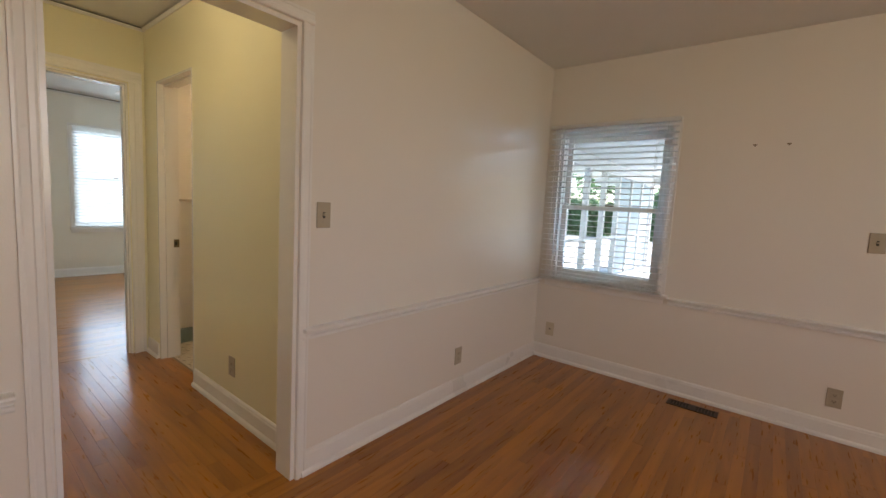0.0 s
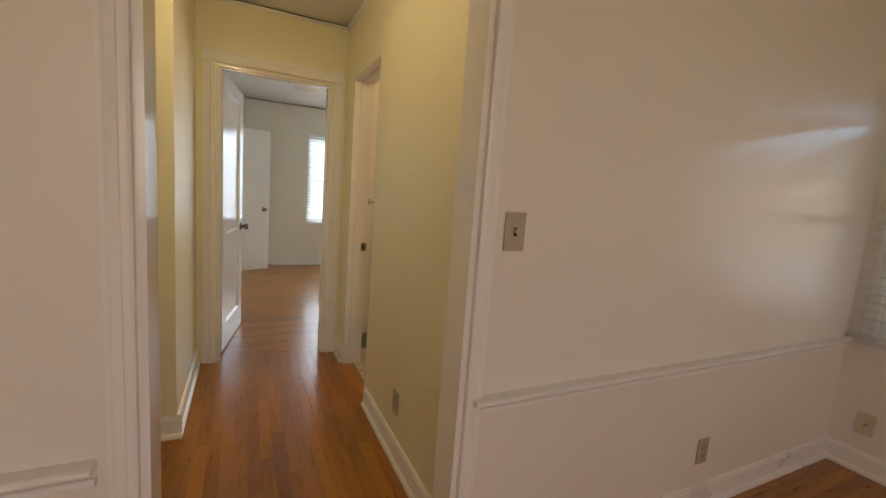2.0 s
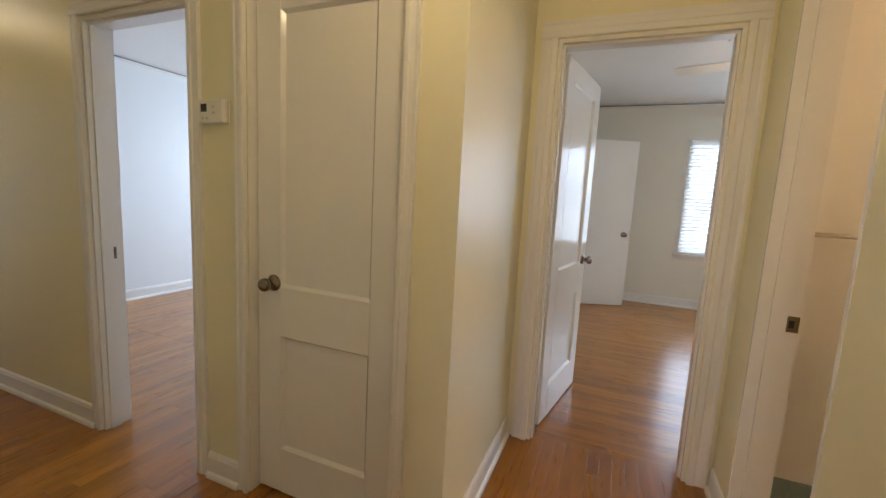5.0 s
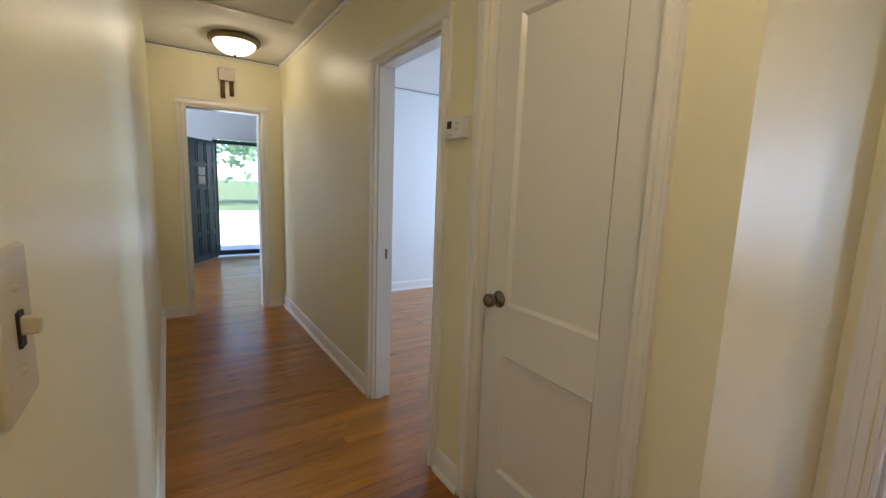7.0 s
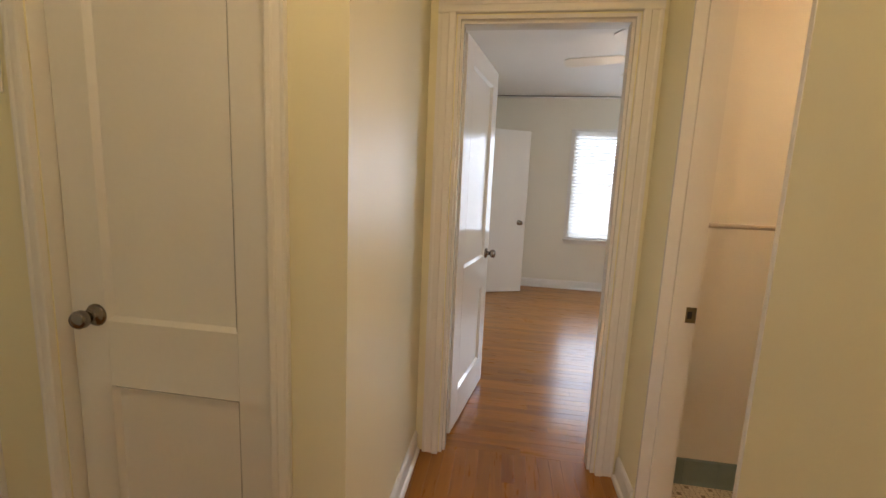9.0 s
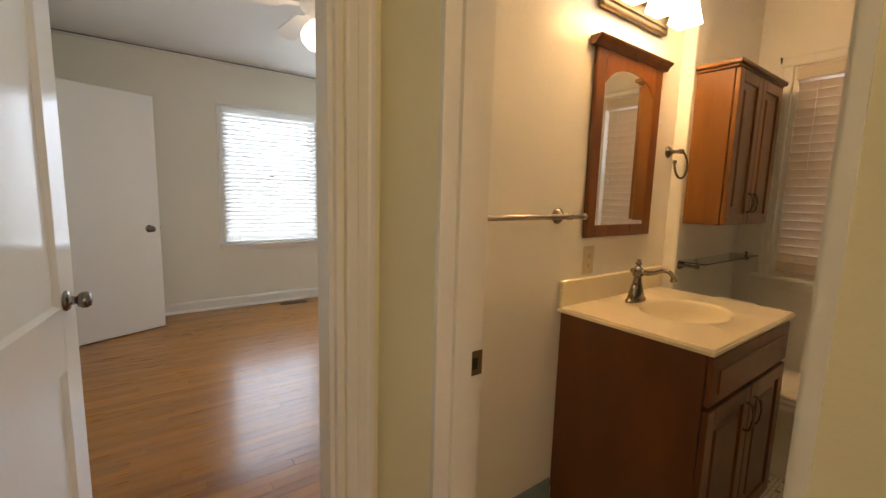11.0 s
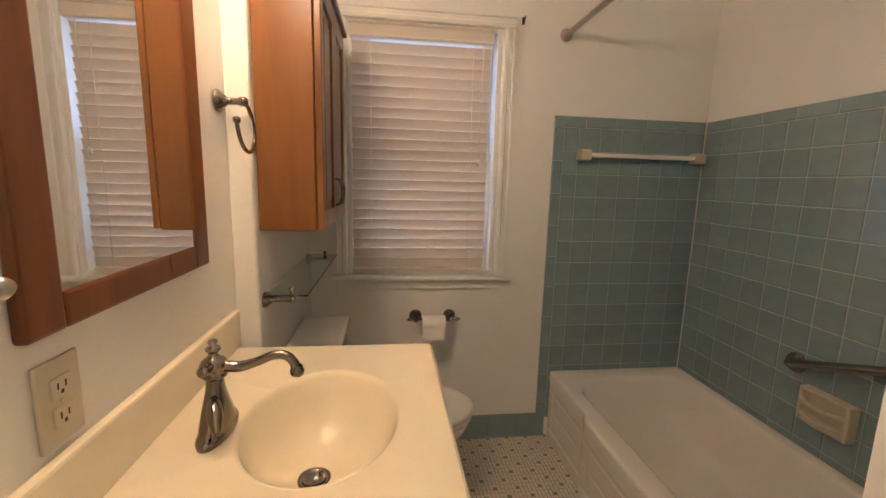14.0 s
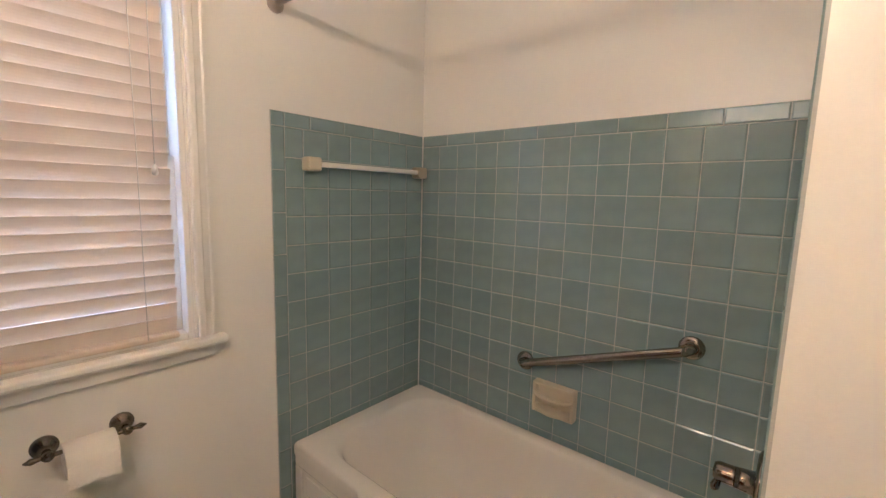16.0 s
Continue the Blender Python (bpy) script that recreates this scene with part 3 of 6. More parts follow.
def panel_door(name, at, width, height, label, panels, knob=True, handed=1, hinges=True, stile=0.125):
    """A door leaf in local x (hinge at 0) and z, 35 mm thick round y = 0, with recessed panels on both faces."""
    d = thing(name, at, label, "door")
    bm = bmesh.new()
    th = 0.0175
    zs = [0.0] + [v for p in panels for v in p] + [height]
    if panels:
        box(bm, 0, -th, 0, stile, th, height, bevel=0.002, seg=1)
        box(bm, width - stile, -th, 0, width, th, height, bevel=0.002, seg=1)
        for a, b in zip(zs[::2], zs[1::2]):
            box(bm, stile, -th, a, width - stile, th, b)
        for a, b in panels:
            box(bm, stile, -0.003, a, width - stile, 0.003, b)
            for sgn in (-1, 1):
                for x0, x1, z0, z1, ox, oz in ((stile, width - stile, a, a, 0, 1), (stile, width - stile, b, b, 0, -1), (stile, stile, a, b, 1, 0), (width - stile, width - stile, a, b, -1, 0)):
                    k = 0.012
                    q = [(x0, sgn * th * 0.98, z0), (x1, sgn * th * 0.98, z1), (x1 + (ox * k if ox else -k), sgn * 0.003, z1 + (oz * k if oz else -k)), (x0 + (ox * k if ox else k), sgn * 0.003, z0 + (oz * k if oz else k))]
                    bm.faces.new([bm.verts.new(v) for v in q])
    else:
        box(bm, 0, -th, 0, width, th, height, bevel=0.002, seg=1)
    part("leaf", bm, M_DOOR, d)
    if knob:
        for sgn in (-1, 1):
            lever = bmesh.new()
            m = T(width - 0.085, sgn * th, 0.897) @ Matrix.Rotation(radians(-90 * sgn), 4, "X")
            lathe(lever, [(0, 0), (0.033, 0), (0.033, 0.004), (0.028, 0.010), (0.014, 0.012), (0.013, 0.030), (0.022, 0.034), (0.026, 0.042), (0.026, 0.056), (0.020, 0.064), (0, 0.066)], m)
            part("knob", lever, M_NICKEL, d, "brushed nickel door knob")
        plate = boxes((width - 0.001, -0.012, 0.875, width + 0.0015, 0.012, 0.935), (width, -0.006, 0.898, width + 0.010, 0.006, 0.912), bevel=0.001)
        part("latch_plate", plate, M_NICKEL, d)
    if hinges:
        for z in (0.22, height - 0.24):
            h = bmesh.new()
            lathe(h, [(0, -0.052), (0.004, -0.050), (0.006, -0.045), (0.006, 0.045), (0.004, 0.050), (0, 0.052)], T(-0.005, handed * (th + 0.004), z), 10)
            part("hinge", h, M_BRASSDARK if z > 1 and name == "closet_door" else M_DOOR, d)
    return d


PANELS = [(0.195, 0.682), (0.882, 1.915)]
# closet door, closed
panel_door("closet_door", T(0.332, 3.090, 0.012) @ Matrix.Rotation(radians(180), 4, "Z"), 0.648, 2.015, "closed white two-panel closet door with nickel knob", PANELS, handed=1, stile=0.118)
# bedroom door, open into the bedroom
panel_door("bedroom_door", T(0.684, 4.118, 0.012) @ Matrix.Rotation(radians(80), 4, "Z"), 0.712, 2.02, "open white two-panel bedroom door with nickel knob", PANELS, handed=1)
# bedroom closet door, ajar, flat
panel_door("bedroom_closet_door", T(0.56, 7.215, 0.012) @ Matrix.Rotation(radians(24), 4, "Z"), 0.665, 2.03, "flat white closet door standing ajar", [], handed=1)
# bathroom door, open into the bathroom
panel_door("bathroom_door", T(1.668, 3.098, 0.012) @ Matrix.Rotation(radians(-5.5), 4, "Z"), 0.592, 2.02, "open white panelled bathroom door with nickel knob", PANELS, handed=1, stile=0.10)

# ---------------------------------------------------------------- windows and blinds


def window(name, plane, lo, hi, z0, z1, along, out, depth=0.14):
    """A double-hung sash window set in an opening: frame, two sashes with glass, meeting rail, lock."""
    w = thing(name, T(0, 0, 0), "white painted double-hung sash window", "window")
    tagged(w, kind="structure")

    def slab(u0, u1, v0, v1, za, zb, bm, bev=0.003):
        a, b = plane + out * v0, plane + out * v1
        a, b = min(a, b), max(a, b)
        if along == "y":
            box(bm, a, u0, za, b, u1, zb, bevel=bev, seg=1)
        else:
            box(bm, u0, a, za, u1, b, zb, bevel=bev, seg=1)

    f = bmesh.new()
    for q in ((lo, lo + 0.02, z0, z1), (hi - 0.02, hi, z0, z1), (lo + 0.02, hi - 0.02, z1 - 0.02, z1), (lo + 0.02, hi - 0.02, z0, z0 + 0.02)):
        slab(q[0], q[1], 0.0, depth, q[2], q[3], f)
    part("window_frame", f, M_TRIM, w)
    mid = (z0 + z1) / 2
    a, b = lo + 0.02, hi - 0.02
    for nm, v0, za, zb in (("lower_sash", 0.045, z0 + 0.02, mid + 0.018), ("upper_sash", 0.085, mid - 0.018, z1 - 0.02)):
        s = bmesh.new()
        slab(a, a + 0.045, v0, v0 + 0.035, za, zb, s)
        slab(b - 0.045, b, v0, v0 + 0.035, za, zb, s)
        slab(a + 0.045, b - 0.045, v0, v0 + 0.035, za, za + (0.06 if nm == "lower_sash" else 0.036), s)
        slab(a + 0.045, b - 0.045, v0, v0 + 0.035, zb - 0.036 if nm == "lower_sash" else zb - 0.045, zb, s)
        sash = part(nm, s, M_TRIM, w)
        g = bmesh.new()
        slab(a + 0.04, b - 0.04, v0 + 0.015, v0 + 0.019, za + 0.03, zb - 0.03, g, 0)
        pane = part("pane", g, M_GLASS, sash)
        pane.visible_shadow = False
    lk = bmesh.new()
    c = (lo + hi) / 2
    slab(c - 0.03, c + 0.03, 0.035, 0.075, mid + 0.018, mid + 0.03, lk)
    slab(c - 0.008, c + 0.03, 0.03, 0.06, mid + 0.03, mid + 0.04, lk)
    part("sash_lock", lk, M_BRASSDARK, w)
    return w


def window_trim(name, plane, lo, hi, z0, z1, along, into, w=0.06, horn=0.03, apron=0.045, sill=0.045):
    """Casing, stool and apron on the room side."""
    casing(name, plane, into, lo, hi, z1, along, w, bottom=z0)
    st = bmesh.new()

    def slab(bm, u0, u1, v0, v1, za, zb, bev):
        a, b = sorted((plane + into * v0, plane + into * v1))
        if along == "y":
            box(bm, a, u0, za, b, u1, zb, bevel=bev)
        else:
            box(bm, u0, a, za, u1, b, zb, bevel=bev)

    slab(st, lo - w - horn, hi + w + horn, 0.0, sill, z0 - 0.027, z0 - 0.001, 0.008)
    slab(st, lo - w, hi + w, 0.0, 0.016, z0 - 0.027 - apron, z0 - 0.028, 0.004)
    slab(st, lo - w - 0.005, hi + w + 0.005, 0.0, 0.022, z0 - 0.040, z0 - 0.028, 0.003)
    structure(name + "_sill", st, M_TRIM, "white painted window stool and apron", "trim")


def blind(name, label, plane, into, lo, hi, z0, z1, along, pitch, tilt, width=0.05, valance=0.065, mat=None):
    """Horizontal slat blind: head rail, slats, bottom rail, ladder cords and a wand."""
    c = (lo + hi) / 2
    turn = Matrix.Identity(4) if along == "x" else Matrix.Rotation(radians(90), 4, "Z")
    at = Matrix.Translation((c, plane, 0) if along == "x" else (plane, c, 0)) @ turn
    w = thing(name, at, label, "window blind")
    half = (hi - lo) / 2
    s = -1 if (along == "x") == (into < 0) else 1
    # local y is across the wall; f is the way into the room
    f = into if along == "x" else -into
    hr = bmesh.new()
    deep = 0.052 if mat is None else 0.066
    box(hr, -half, min(0, f * deep), z1 - valance, half, max(0, f * deep), z1, bevel=0.004)
    if mat is not None:
        # moulded lips along the face of the deep valance
        for za, zb in ((z1 - 0.016, z1 - 0.002), (z1 - valance + 0.002, z1 - valance + 0.014)):
            box(hr, -half - 0.004, min(f * (deep - 0.004), f * (deep + 0.005)), za, half + 0.004, max(f * (deep - 0.004), f * (deep + 0.005)), zb, bevel=0.003)
    part("head_rail", hr, mat or M_BLIND, w)
    slat = bmesh.new()
    n = 6
    prof = [(width * (k / n - 0.5), (0.0035 if mat is None else 0.0026) * (1 - (2 * k / n - 1) ** 2)) for k in range(n + 1)]
    prof += [(x, y - (0.0022 if mat is None else 0.0034)) for x, y in prof[::-1]]
    m = Matrix.Translation((-half + 0.004, 0, 0)) @ Matrix.Rotation(radians(tilt), 4, "X") @ Matrix(((0, 0, 1, 0), (1, 0, 0, 0), (0, 1, 0, 0), (0, 0, 0, 1)))
    prism(slat, prof, m, 2 * half - 0.008)
    first = None
    z = z1 - valance - 0.03
    k = 0
    while z > z0 + 0.03:
        if first is None:
            first = part("slat", slat, mat or M_BLIND, w)
            ob = first
        else:
            ob = new("slat", first.data)
            ob.parent = w
        ob.location = (random.uniform(-0.002, 0.002), f * 0.030, z)
        ob.rotation_euler = (radians(random.uniform(-0.7, 0.7)), radians(random.uniform(-0.06, 0.06)), 0)
        z -= pitch
        k += 1
    br = bmesh.new()
    box(br, -half + 0.004, f * 0.030 - 0.022, z0, half - 0.004, f * 0.030 + 0.022, z0 + 0.018, bevel=0.005)
    part("bottom_rail", br, mat or M_BLIND, w)
    for u in (-half * 0.72, half * 0.72):
        for v in (0.006, 0.054):
            cd = bmesh.new()
            tube(cd, [(u, f * v, z0 + 0.01), (u, f * v, z1 - valance)], 0.0011, 5)
            part("ladder_cord", cd, M_CORD, w)
    # pull cord with its tassel, and the tilt wand on the other side
    u = half * (0.86 if along == "x" else -0.86)
    cd = bmesh.new()
    low = z0 + 0.48 * (z1 - z0)
    tube(cd, [(u, f * 0.062, z1 - valance), (u + 0.004, f * 0.062, low)], 0.0014, 5)
    cord = part("pull_cord", cd, M_CORD, w)
    ts = bmesh.new()
    lathe(ts, [(0, 0), (0.008, 0.003), (0.009, 0.012), (0.005, 0.028), (0.002, 0.032)], T(u + 0.004, f * 0.062, low - 0.03), 10)
    part("tassel", ts, M_WPLASTIC, cord)
    return w


window("window_dining", 3.82, 0.80, 1.62, 0.72, 1.93, "y", 1)
window_trim("trim_window_dining", 3.82, 0.80, 1.62, 0.72, 1.93, "y", -1, 0.055)
blind("dining_blind", "white open horizontal slat blind on the dining window", 3.795, -1, 0.745, 1.70, 0.705, 1.985, "y", 0.044, 3, valance=0.03)
window("window_bath", 3.88, 3.06, 3.75, 0.88, 2.0, "y", 1)
window_trim("trim_window_bath", 3.88, 3.06, 3.75, 0.88, 2.0, "y", -1, 0.056)
blind("bath_blind", "closed off-white slat blind on the bathroom window", 3.915, -1, 3.105, 3.735, 0.895, 1.996, "y", 0.0455, 71, valance=0.072, mat=M_BLINDBATH)
window("window_bedroom", 7.87, 1.765, 2.74, 0.70, 2.09, "x", 1)
window_trim("trim_window_bedroom", 7.87, 1.765, 2.74, 0.70, 2.09, "x", -1, 0.045, 0.02)
blind("bedroom_blind", "white half-open slat blind on the bright bedroom window", 7.88, -1, 1.755, 2.75, 0.71, 2.11, "x", 0.044, 38)

# ---------------------------------------------------------------- floors


def strip_floor(name, x0, y0, x1, y1, along, near, label, wide=0.0572, top=0.0):
    """Oak strip floor: the boards of the stretch `near` are pieces of their own, the rest one mesh."""
    base = structure(name, boxes((x0, y0, -0.06, x1, y1, -0.0025)), M_SUBFLOOR, label, "floor")
    rng = random.Random(name)
    mat_near, mat_far = (M_FLOOR_X, M_FLOOR_XI) if along == "x" else (M_FLOOR_Y, M_FLOOR_YI)
    u0, u1, v0, v1 = (x0, x1, y0, y1) if along == "x" else (y0, y1, x0, x1)
    shared, verts, faces, count = {}, [], [], 0
    v = v0
    while v < v1 - 1e-4:
        vb = min(v + wide, v1)
        u = u0 - rng.uniform(0, 1.2)
        while u < u1:
            ln = rng.choice((0.6, 0.9, 1.2, 1.5, 1.9))
            a, b = max(u, u0), min(u + ln, u1)
            u += ln
            if b - a < 0.02:
                continue
            px, py = ((a + b) / 2, (v + vb) / 2) if along == "x" else ((v + vb) / 2, (a + b) / 2)
            g = 0.0003
            L, W = round(b - a - 2 * g, 3), round(vb - v - 2 * g, 4)
            lift = rng.uniform(-0.00015, 0.00015)
            dx, dy = (L / 2, W / 2) if along == "x" else (W / 2, L / 2)
            c = 0.0004
            vs = [(-dx, -dy, -0.004), (dx, -dy, -0.004), (dx, dy, -0.004), (-dx, dy, -0.004), (-dx, -dy, -c * 0.5), (dx, -dy, -c * 0.5), (dx, dy, -c * 0.5), (-dx, dy, -c * 0.5), (-dx + c, -dy + c, 0), (dx - c, -dy + c, 0), (dx - c, dy - c, 0), (-dx + c, dy - c, 0)]
            fs = [(8, 9, 10, 11)] + [(i, (i + 1) % 4, 4 + (i + 1) % 4, 4 + i) for i in range(4)] + [(4 + i, 4 + (i + 1) % 4, 8 + (i + 1) % 4, 8 + i) for i in range(4)]
            if count < 300 and near[0] < px < near[2] and near[1] < py < near[3]:
                key = (L, W)
                if key not in shared:
                    me = bpy.data.meshes.new("board")
                    me.from_pydata(vs, [], fs)
                    me.materials.append(mat_near)
                    shared[key] = me
                ob = new("board", shared[key])
                ob.parent = base
                ob.location = (px, py, top + lift)
                count += 1
            else:
                o = len(verts)
                verts += [(p[0] + px, p[1] + py, p[2] + top + lift) for p in vs]
                faces += [tuple(i + o for i in f) for f in fs]
        v = vb
    if verts:
        me = bpy.data.meshes.new("far_boards")
        me.from_pydata(verts, [], faces)
        me.materials.append(mat_far)
        ob = new("far_boards", me)
        ob.parent = base
        tagged(ob, kind="stuff")
    return base


strip_floor("floor_dining", -1.92, -2.60, 3.82, 1.86, "x", (0.8, -0.2, 3.9, 1.9), "glossy orange-brown oak strip floor")
strip_floor("floor_hall", -3.65, 1.86, 1.585, 4.03, "y", (-3.7, 1.8, 1.6, 4.1), "glossy orange-brown oak strip floor of the hall")
strip_floor("floor_bedroom", 0.36, 4.03, 3.88, 7.87, "x", (0.5, 4.0, 2.6, 7.9), "glossy oak strip floor of the bedroom")
strip_floor("floor_side_room", -3.68, 4.031, 0.26, 7.0, "y", (9, 9, 9, 9), "oak strip floor of the side room")
strip_floor("floor_living", -7.05, -0.6, -3.651, 6.0, "y", (9, 9, 9, 9), "oak strip floor of the living room")

# mosaic floor of the bathroom
base = structure("floor_bath", boxes((1.585, 1.998, -0.06, 3.88, 3.99, -0.0012)), M_FLOORGROUT, "white and taupe basket-weave mosaic tile floor", "floor")


def mosaic(x0, y0, x1, y1):
    """Basket weave: pairs of oblong chips in turn round small taupe squares."""
    verts, faces, mats = [], [], []
    cell, g = 0.0508, 0.0022
    singles, shared = [0], {}

    def chip(a, b, c, d, mi):
        a, b, c, d = max(a, x0), max(b, y0), min(c, x1), min(d, y1)
        if c - a < 0.004 or d - b < 0.004:
            return
        e = 0.0012
        if singles[0] < 300 and 3.30 < a < 3.86 and 2.76 < b < 3.06:
            key = (round(c - a, 4), round(d - b, 4), mi)
            if key not in shared:
                p, q = key[0] / 2, key[1] / 2
                me = bpy.data.meshes.new("chip")
                me.from_pydata([(-p, -q, -0.001), (p, -q, -0.001), (p, q, -0.001), (-p, q, -0.001), (-p + e, -q + e, 0.0004), (p - e, -q + e, 0.0004), (p - e, q - e, 0.0004), (-p + e, q - e, 0.0004)], [], [(4, 5, 6, 7)] + [(k, (k + 1) % 4, 4 + (k + 1) % 4, 4 + k) for k in range(4)])
                me.materials.append(M_MOSAIC_G if mi else M_MOSAIC_W)
                shared[key] = me
            ob = new("chip", shared[key])
            ob.parent = base
            ob.location = ((a + c) / 2, (b + d) / 2, 0)
            singles[0] += 1
            return
        o = len(verts)
        verts.extend([(a, b, -0.001), (c, b, -0.001), (c, d, -0.001), (a, d, -0.001), (a + e, b + e, 0.0004), (c - e, b + e, 0.0004), (c - e, d - e, 0.0004), (a + e, d - e, 0.0004)])
        faces.append((o + 4, o + 5, o + 6, o + 7))
        mats.append(mi)
        for i in range(4):
            faces.append((o + i, o + (i + 1) % 4, o + 4 + (i + 1) % 4, o + 4 + i))
            mats.append(mi)

    q = cell / 3
    for i in range(int((x1 - x0) / cell) + 1):
        for j in range(int((y1 - y0) / cell) + 1):
            a, b = x0 + i * cell, y0 + j * cell
            h = g / 2
            if (i + j) % 2 == 0:
                chip(a + h, b + h, a + 2 * q - h, b + q - h, 0)
                chip(a + 2 * q + h, b + h, a + 3 * q - h, b + 2 * q - h, 0)
                chip(a + q + h, b + 2 * q + h, a + 3 * q - h, b + 3 * q - h, 0)
                chip(a + h, b + q + h, a + q - h, b + 3 * q - h, 0)
                chip(a + q + h, b + q + h, a + 2 * q - h, b + 2 * q - h, 1)
            else:
                for k in range(3):
                    if k != 1:
                        chip(a + h, b + k * q + h, a + 3 * q / 2 - h, b + (k + 1) * q - h, 0)
                        chip(a + 3 * q / 2 + h, b + k * q + h, a + 3 * q - h, b + (k + 1) * q - h, 0)
                    else:
                        chip(a + h, b + q + h, a + q - h, b + 2 * q - h, 0)
                        chip(a + q + h, b + q + h, a + 3 * q - h, b + 2 * q - h, 0)
    me = bpy.data.meshes.new("mosaic_chips")
    me.from_pydata(verts, [], faces)
    me.materials.append(M_MOSAIC_W)
    me.materials.append(M_MOSAIC_G)
    for p, mi in zip(me.polygons, mats):
        p.material_index = mi
    ob = new("mosaic_chips", me)
    ob.parent = base
    tagged(ob, "white and taupe mosaic chips", kind="stuff")


mosaic(1.60, 2.715, 3.88, 3.99)

# ---------------------------------------------------------------- bathroom tiles
PITCH, TW = 0.1092, 0.1064


def pillow(w, h, d=0.007, e=0.004):
    """A tile that lies in local xy with its glazed face at z = d."""
    a, b = w / 2, h / 2
    vs = [(-a, -b, 0), (a, -b, 0), (a, b, 0), (-a, b, 0), (-a, -b, d - e * 0.6), (a, -b, d - e * 0.6), (a, b, d - e * 0.6), (-a, b, d - e * 0.6), (-a + e, -b + e, d), (a - e, -b + e, d), (a - e, b - e, d), (-a + e, b - e, d)]
    fs = [(8, 9, 10, 11)] + [(i, (i + 1) % 4, 4 + (i + 1) % 4, 4 + i) for i in range(4)] + [(4 + i, 4 + (i + 1) % 4, 8 + (i + 1) % 4, 8 + i) for i in range(4)]
    me = bpy.data.meshes.new("tile")
    me.from_pydata(vs, [], fs)
    me.materials.append(M_TILE)
    return me


TILES = {}


def tiled(name, origin, u, n, length, z0, z1, cap, bull, label, turn_bull=1):
    """Glazed wall tiles over a bed of grout, with a cap course on top and a bullnose column at the free end.
    u runs along the wall from the inner corner; n faces the room."""
    o, u, n = Vector(origin), Vector(u), Vector(n)
    up = Vector((0, 0, 1))
    rot = Matrix((u, up, n)).transposed().to_4x4() if u.cross(up).dot(n) > 0 else Matrix((-u, up, n)).transposed().to_4x4()
    bed = bmesh.new()
    pts = [o + up * z0, o + u * length + up * z0, o + u * length + up * (z1 + cap), o + up * (z1 + cap)]
    a = [bed.verts.new(p) for p in pts]
    b = [bed.verts.new(p + n * 0.0052) for p in pts]
    bed.faces.new(a), bed.faces.new(b)
    for k in range(4):
        bed.faces.new([a[k], a[(k + 1) % 4], b[(k + 1) % 4], b[k]])
    base = structure(name, bed, M_GROUT, label, "tile wall")

    def put(x0, x1, za, zb):
        w, h = round(x1 - x0 - 0.0031, 4), round(zb - za - 0.0031, 4)
        if w < 0.006 or h < 0.006:
            return
        if (w, h) not in TILES:
            TILES[w, h] = pillow(w, h)
        ob = new("tile", TILES[w, h])
        ob.parent = base
        wob = Matrix.Rotation(radians(random.uniform(-0.35, 0.35)), 4, "X") @ Matrix.Rotation(radians(random.uniform(-0.35, 0.35)), 4, "Y")
        ob.matrix_basis = Matrix.Translation(o + u * (x0 + x1) / 2 + up * (za + zb) / 2 + n * 0.0012) @ rot @ wob

    run = length - bull
    z = z1
    while z > z0 + 0.01:
        zb = max(z - PITCH, z0)
        x = 0.0
        while x < run - 0.01:
            xb = min(x + PITCH, run)
            put(x, xb, zb, z)
            x = xb
        z = zb
    x = 0.0
    while x < run - 0.01:
        xb = min(x + 0.156, run)
        put(x, xb, z1, z1 + cap)
        x = xb
    if bull:
        z = z1 + cap
        first = cap
        while z > z0 + 0.01:
            zb = max(z - (first or 0.156), z0)
            first = 0
            put(run, length, zb, z)
            z = zb
    return base


tiled("wall_tile_window_side", (3.88, 2.008, 0), (0, 1, 0), (-1, 0, 0), 0.782, 0.10, 1.592, 0.052, 0.052, "teal glazed square wall tiles with pale grout")
tiled("wall_tile_long", (3.872, 1.998, 0), (-1, 0, 0), (0, 1, 0), 1.445, 0.34, 1.592, 0.052, 0.0, "teal glazed square wall tiles along the bathtub")
tiled("wall_tile_tub_end", (2.42, 2.008, 0), (0, 1, 0), (1, 0, 0), 0.765, 0.10, 2.30, 0.052, 0.052, "teal glazed square wall tiles above the tap")


def tile_base(name, a, b, n, h=0.125):
    """Coved teal base tiles along a wall."""
    a, b, n = Vector((*a, 0)), Vector((*b, 0)), Vector((*n, 0))
    d = (b - a).normalized()
    bm = bmesh.new()
    L, x = (b - a).length, 0.0
    prof = [(0, 0.001), (0.016, 0.001), (0.011, 0.012), (0.009, 0.02), (0.009, h - 0.006), (0.004, h), (0, h)]
    while x < L - 0.01:
        xb = min(x + 0.152, L)
        m = Matrix.Translation(a + d * (x + 0.001)) @ Matrix((n, Vector((0, 0, 1)), d)).transposed().to_4x4()
        prism(bm, prof, m, xb - x - 0.002)
        x = xb
    return structure(name, bm, M_TILE, "teal glazed base tiles", "baseboard")


tile_base("baseboard_tile_window_wall", (3.88, 2.742), (3.88, 3.925), (-1, 0))
tile_base("baseboard_tile_vanity_wall", (1.66, 3.99), (2.325, 3.99), (0, -1))
tile_base("baseboard_tile_chase", (3.112, 3.925), (3.88, 3.925), (0, -1))

# ---------------------------------------------------------------- bathtub


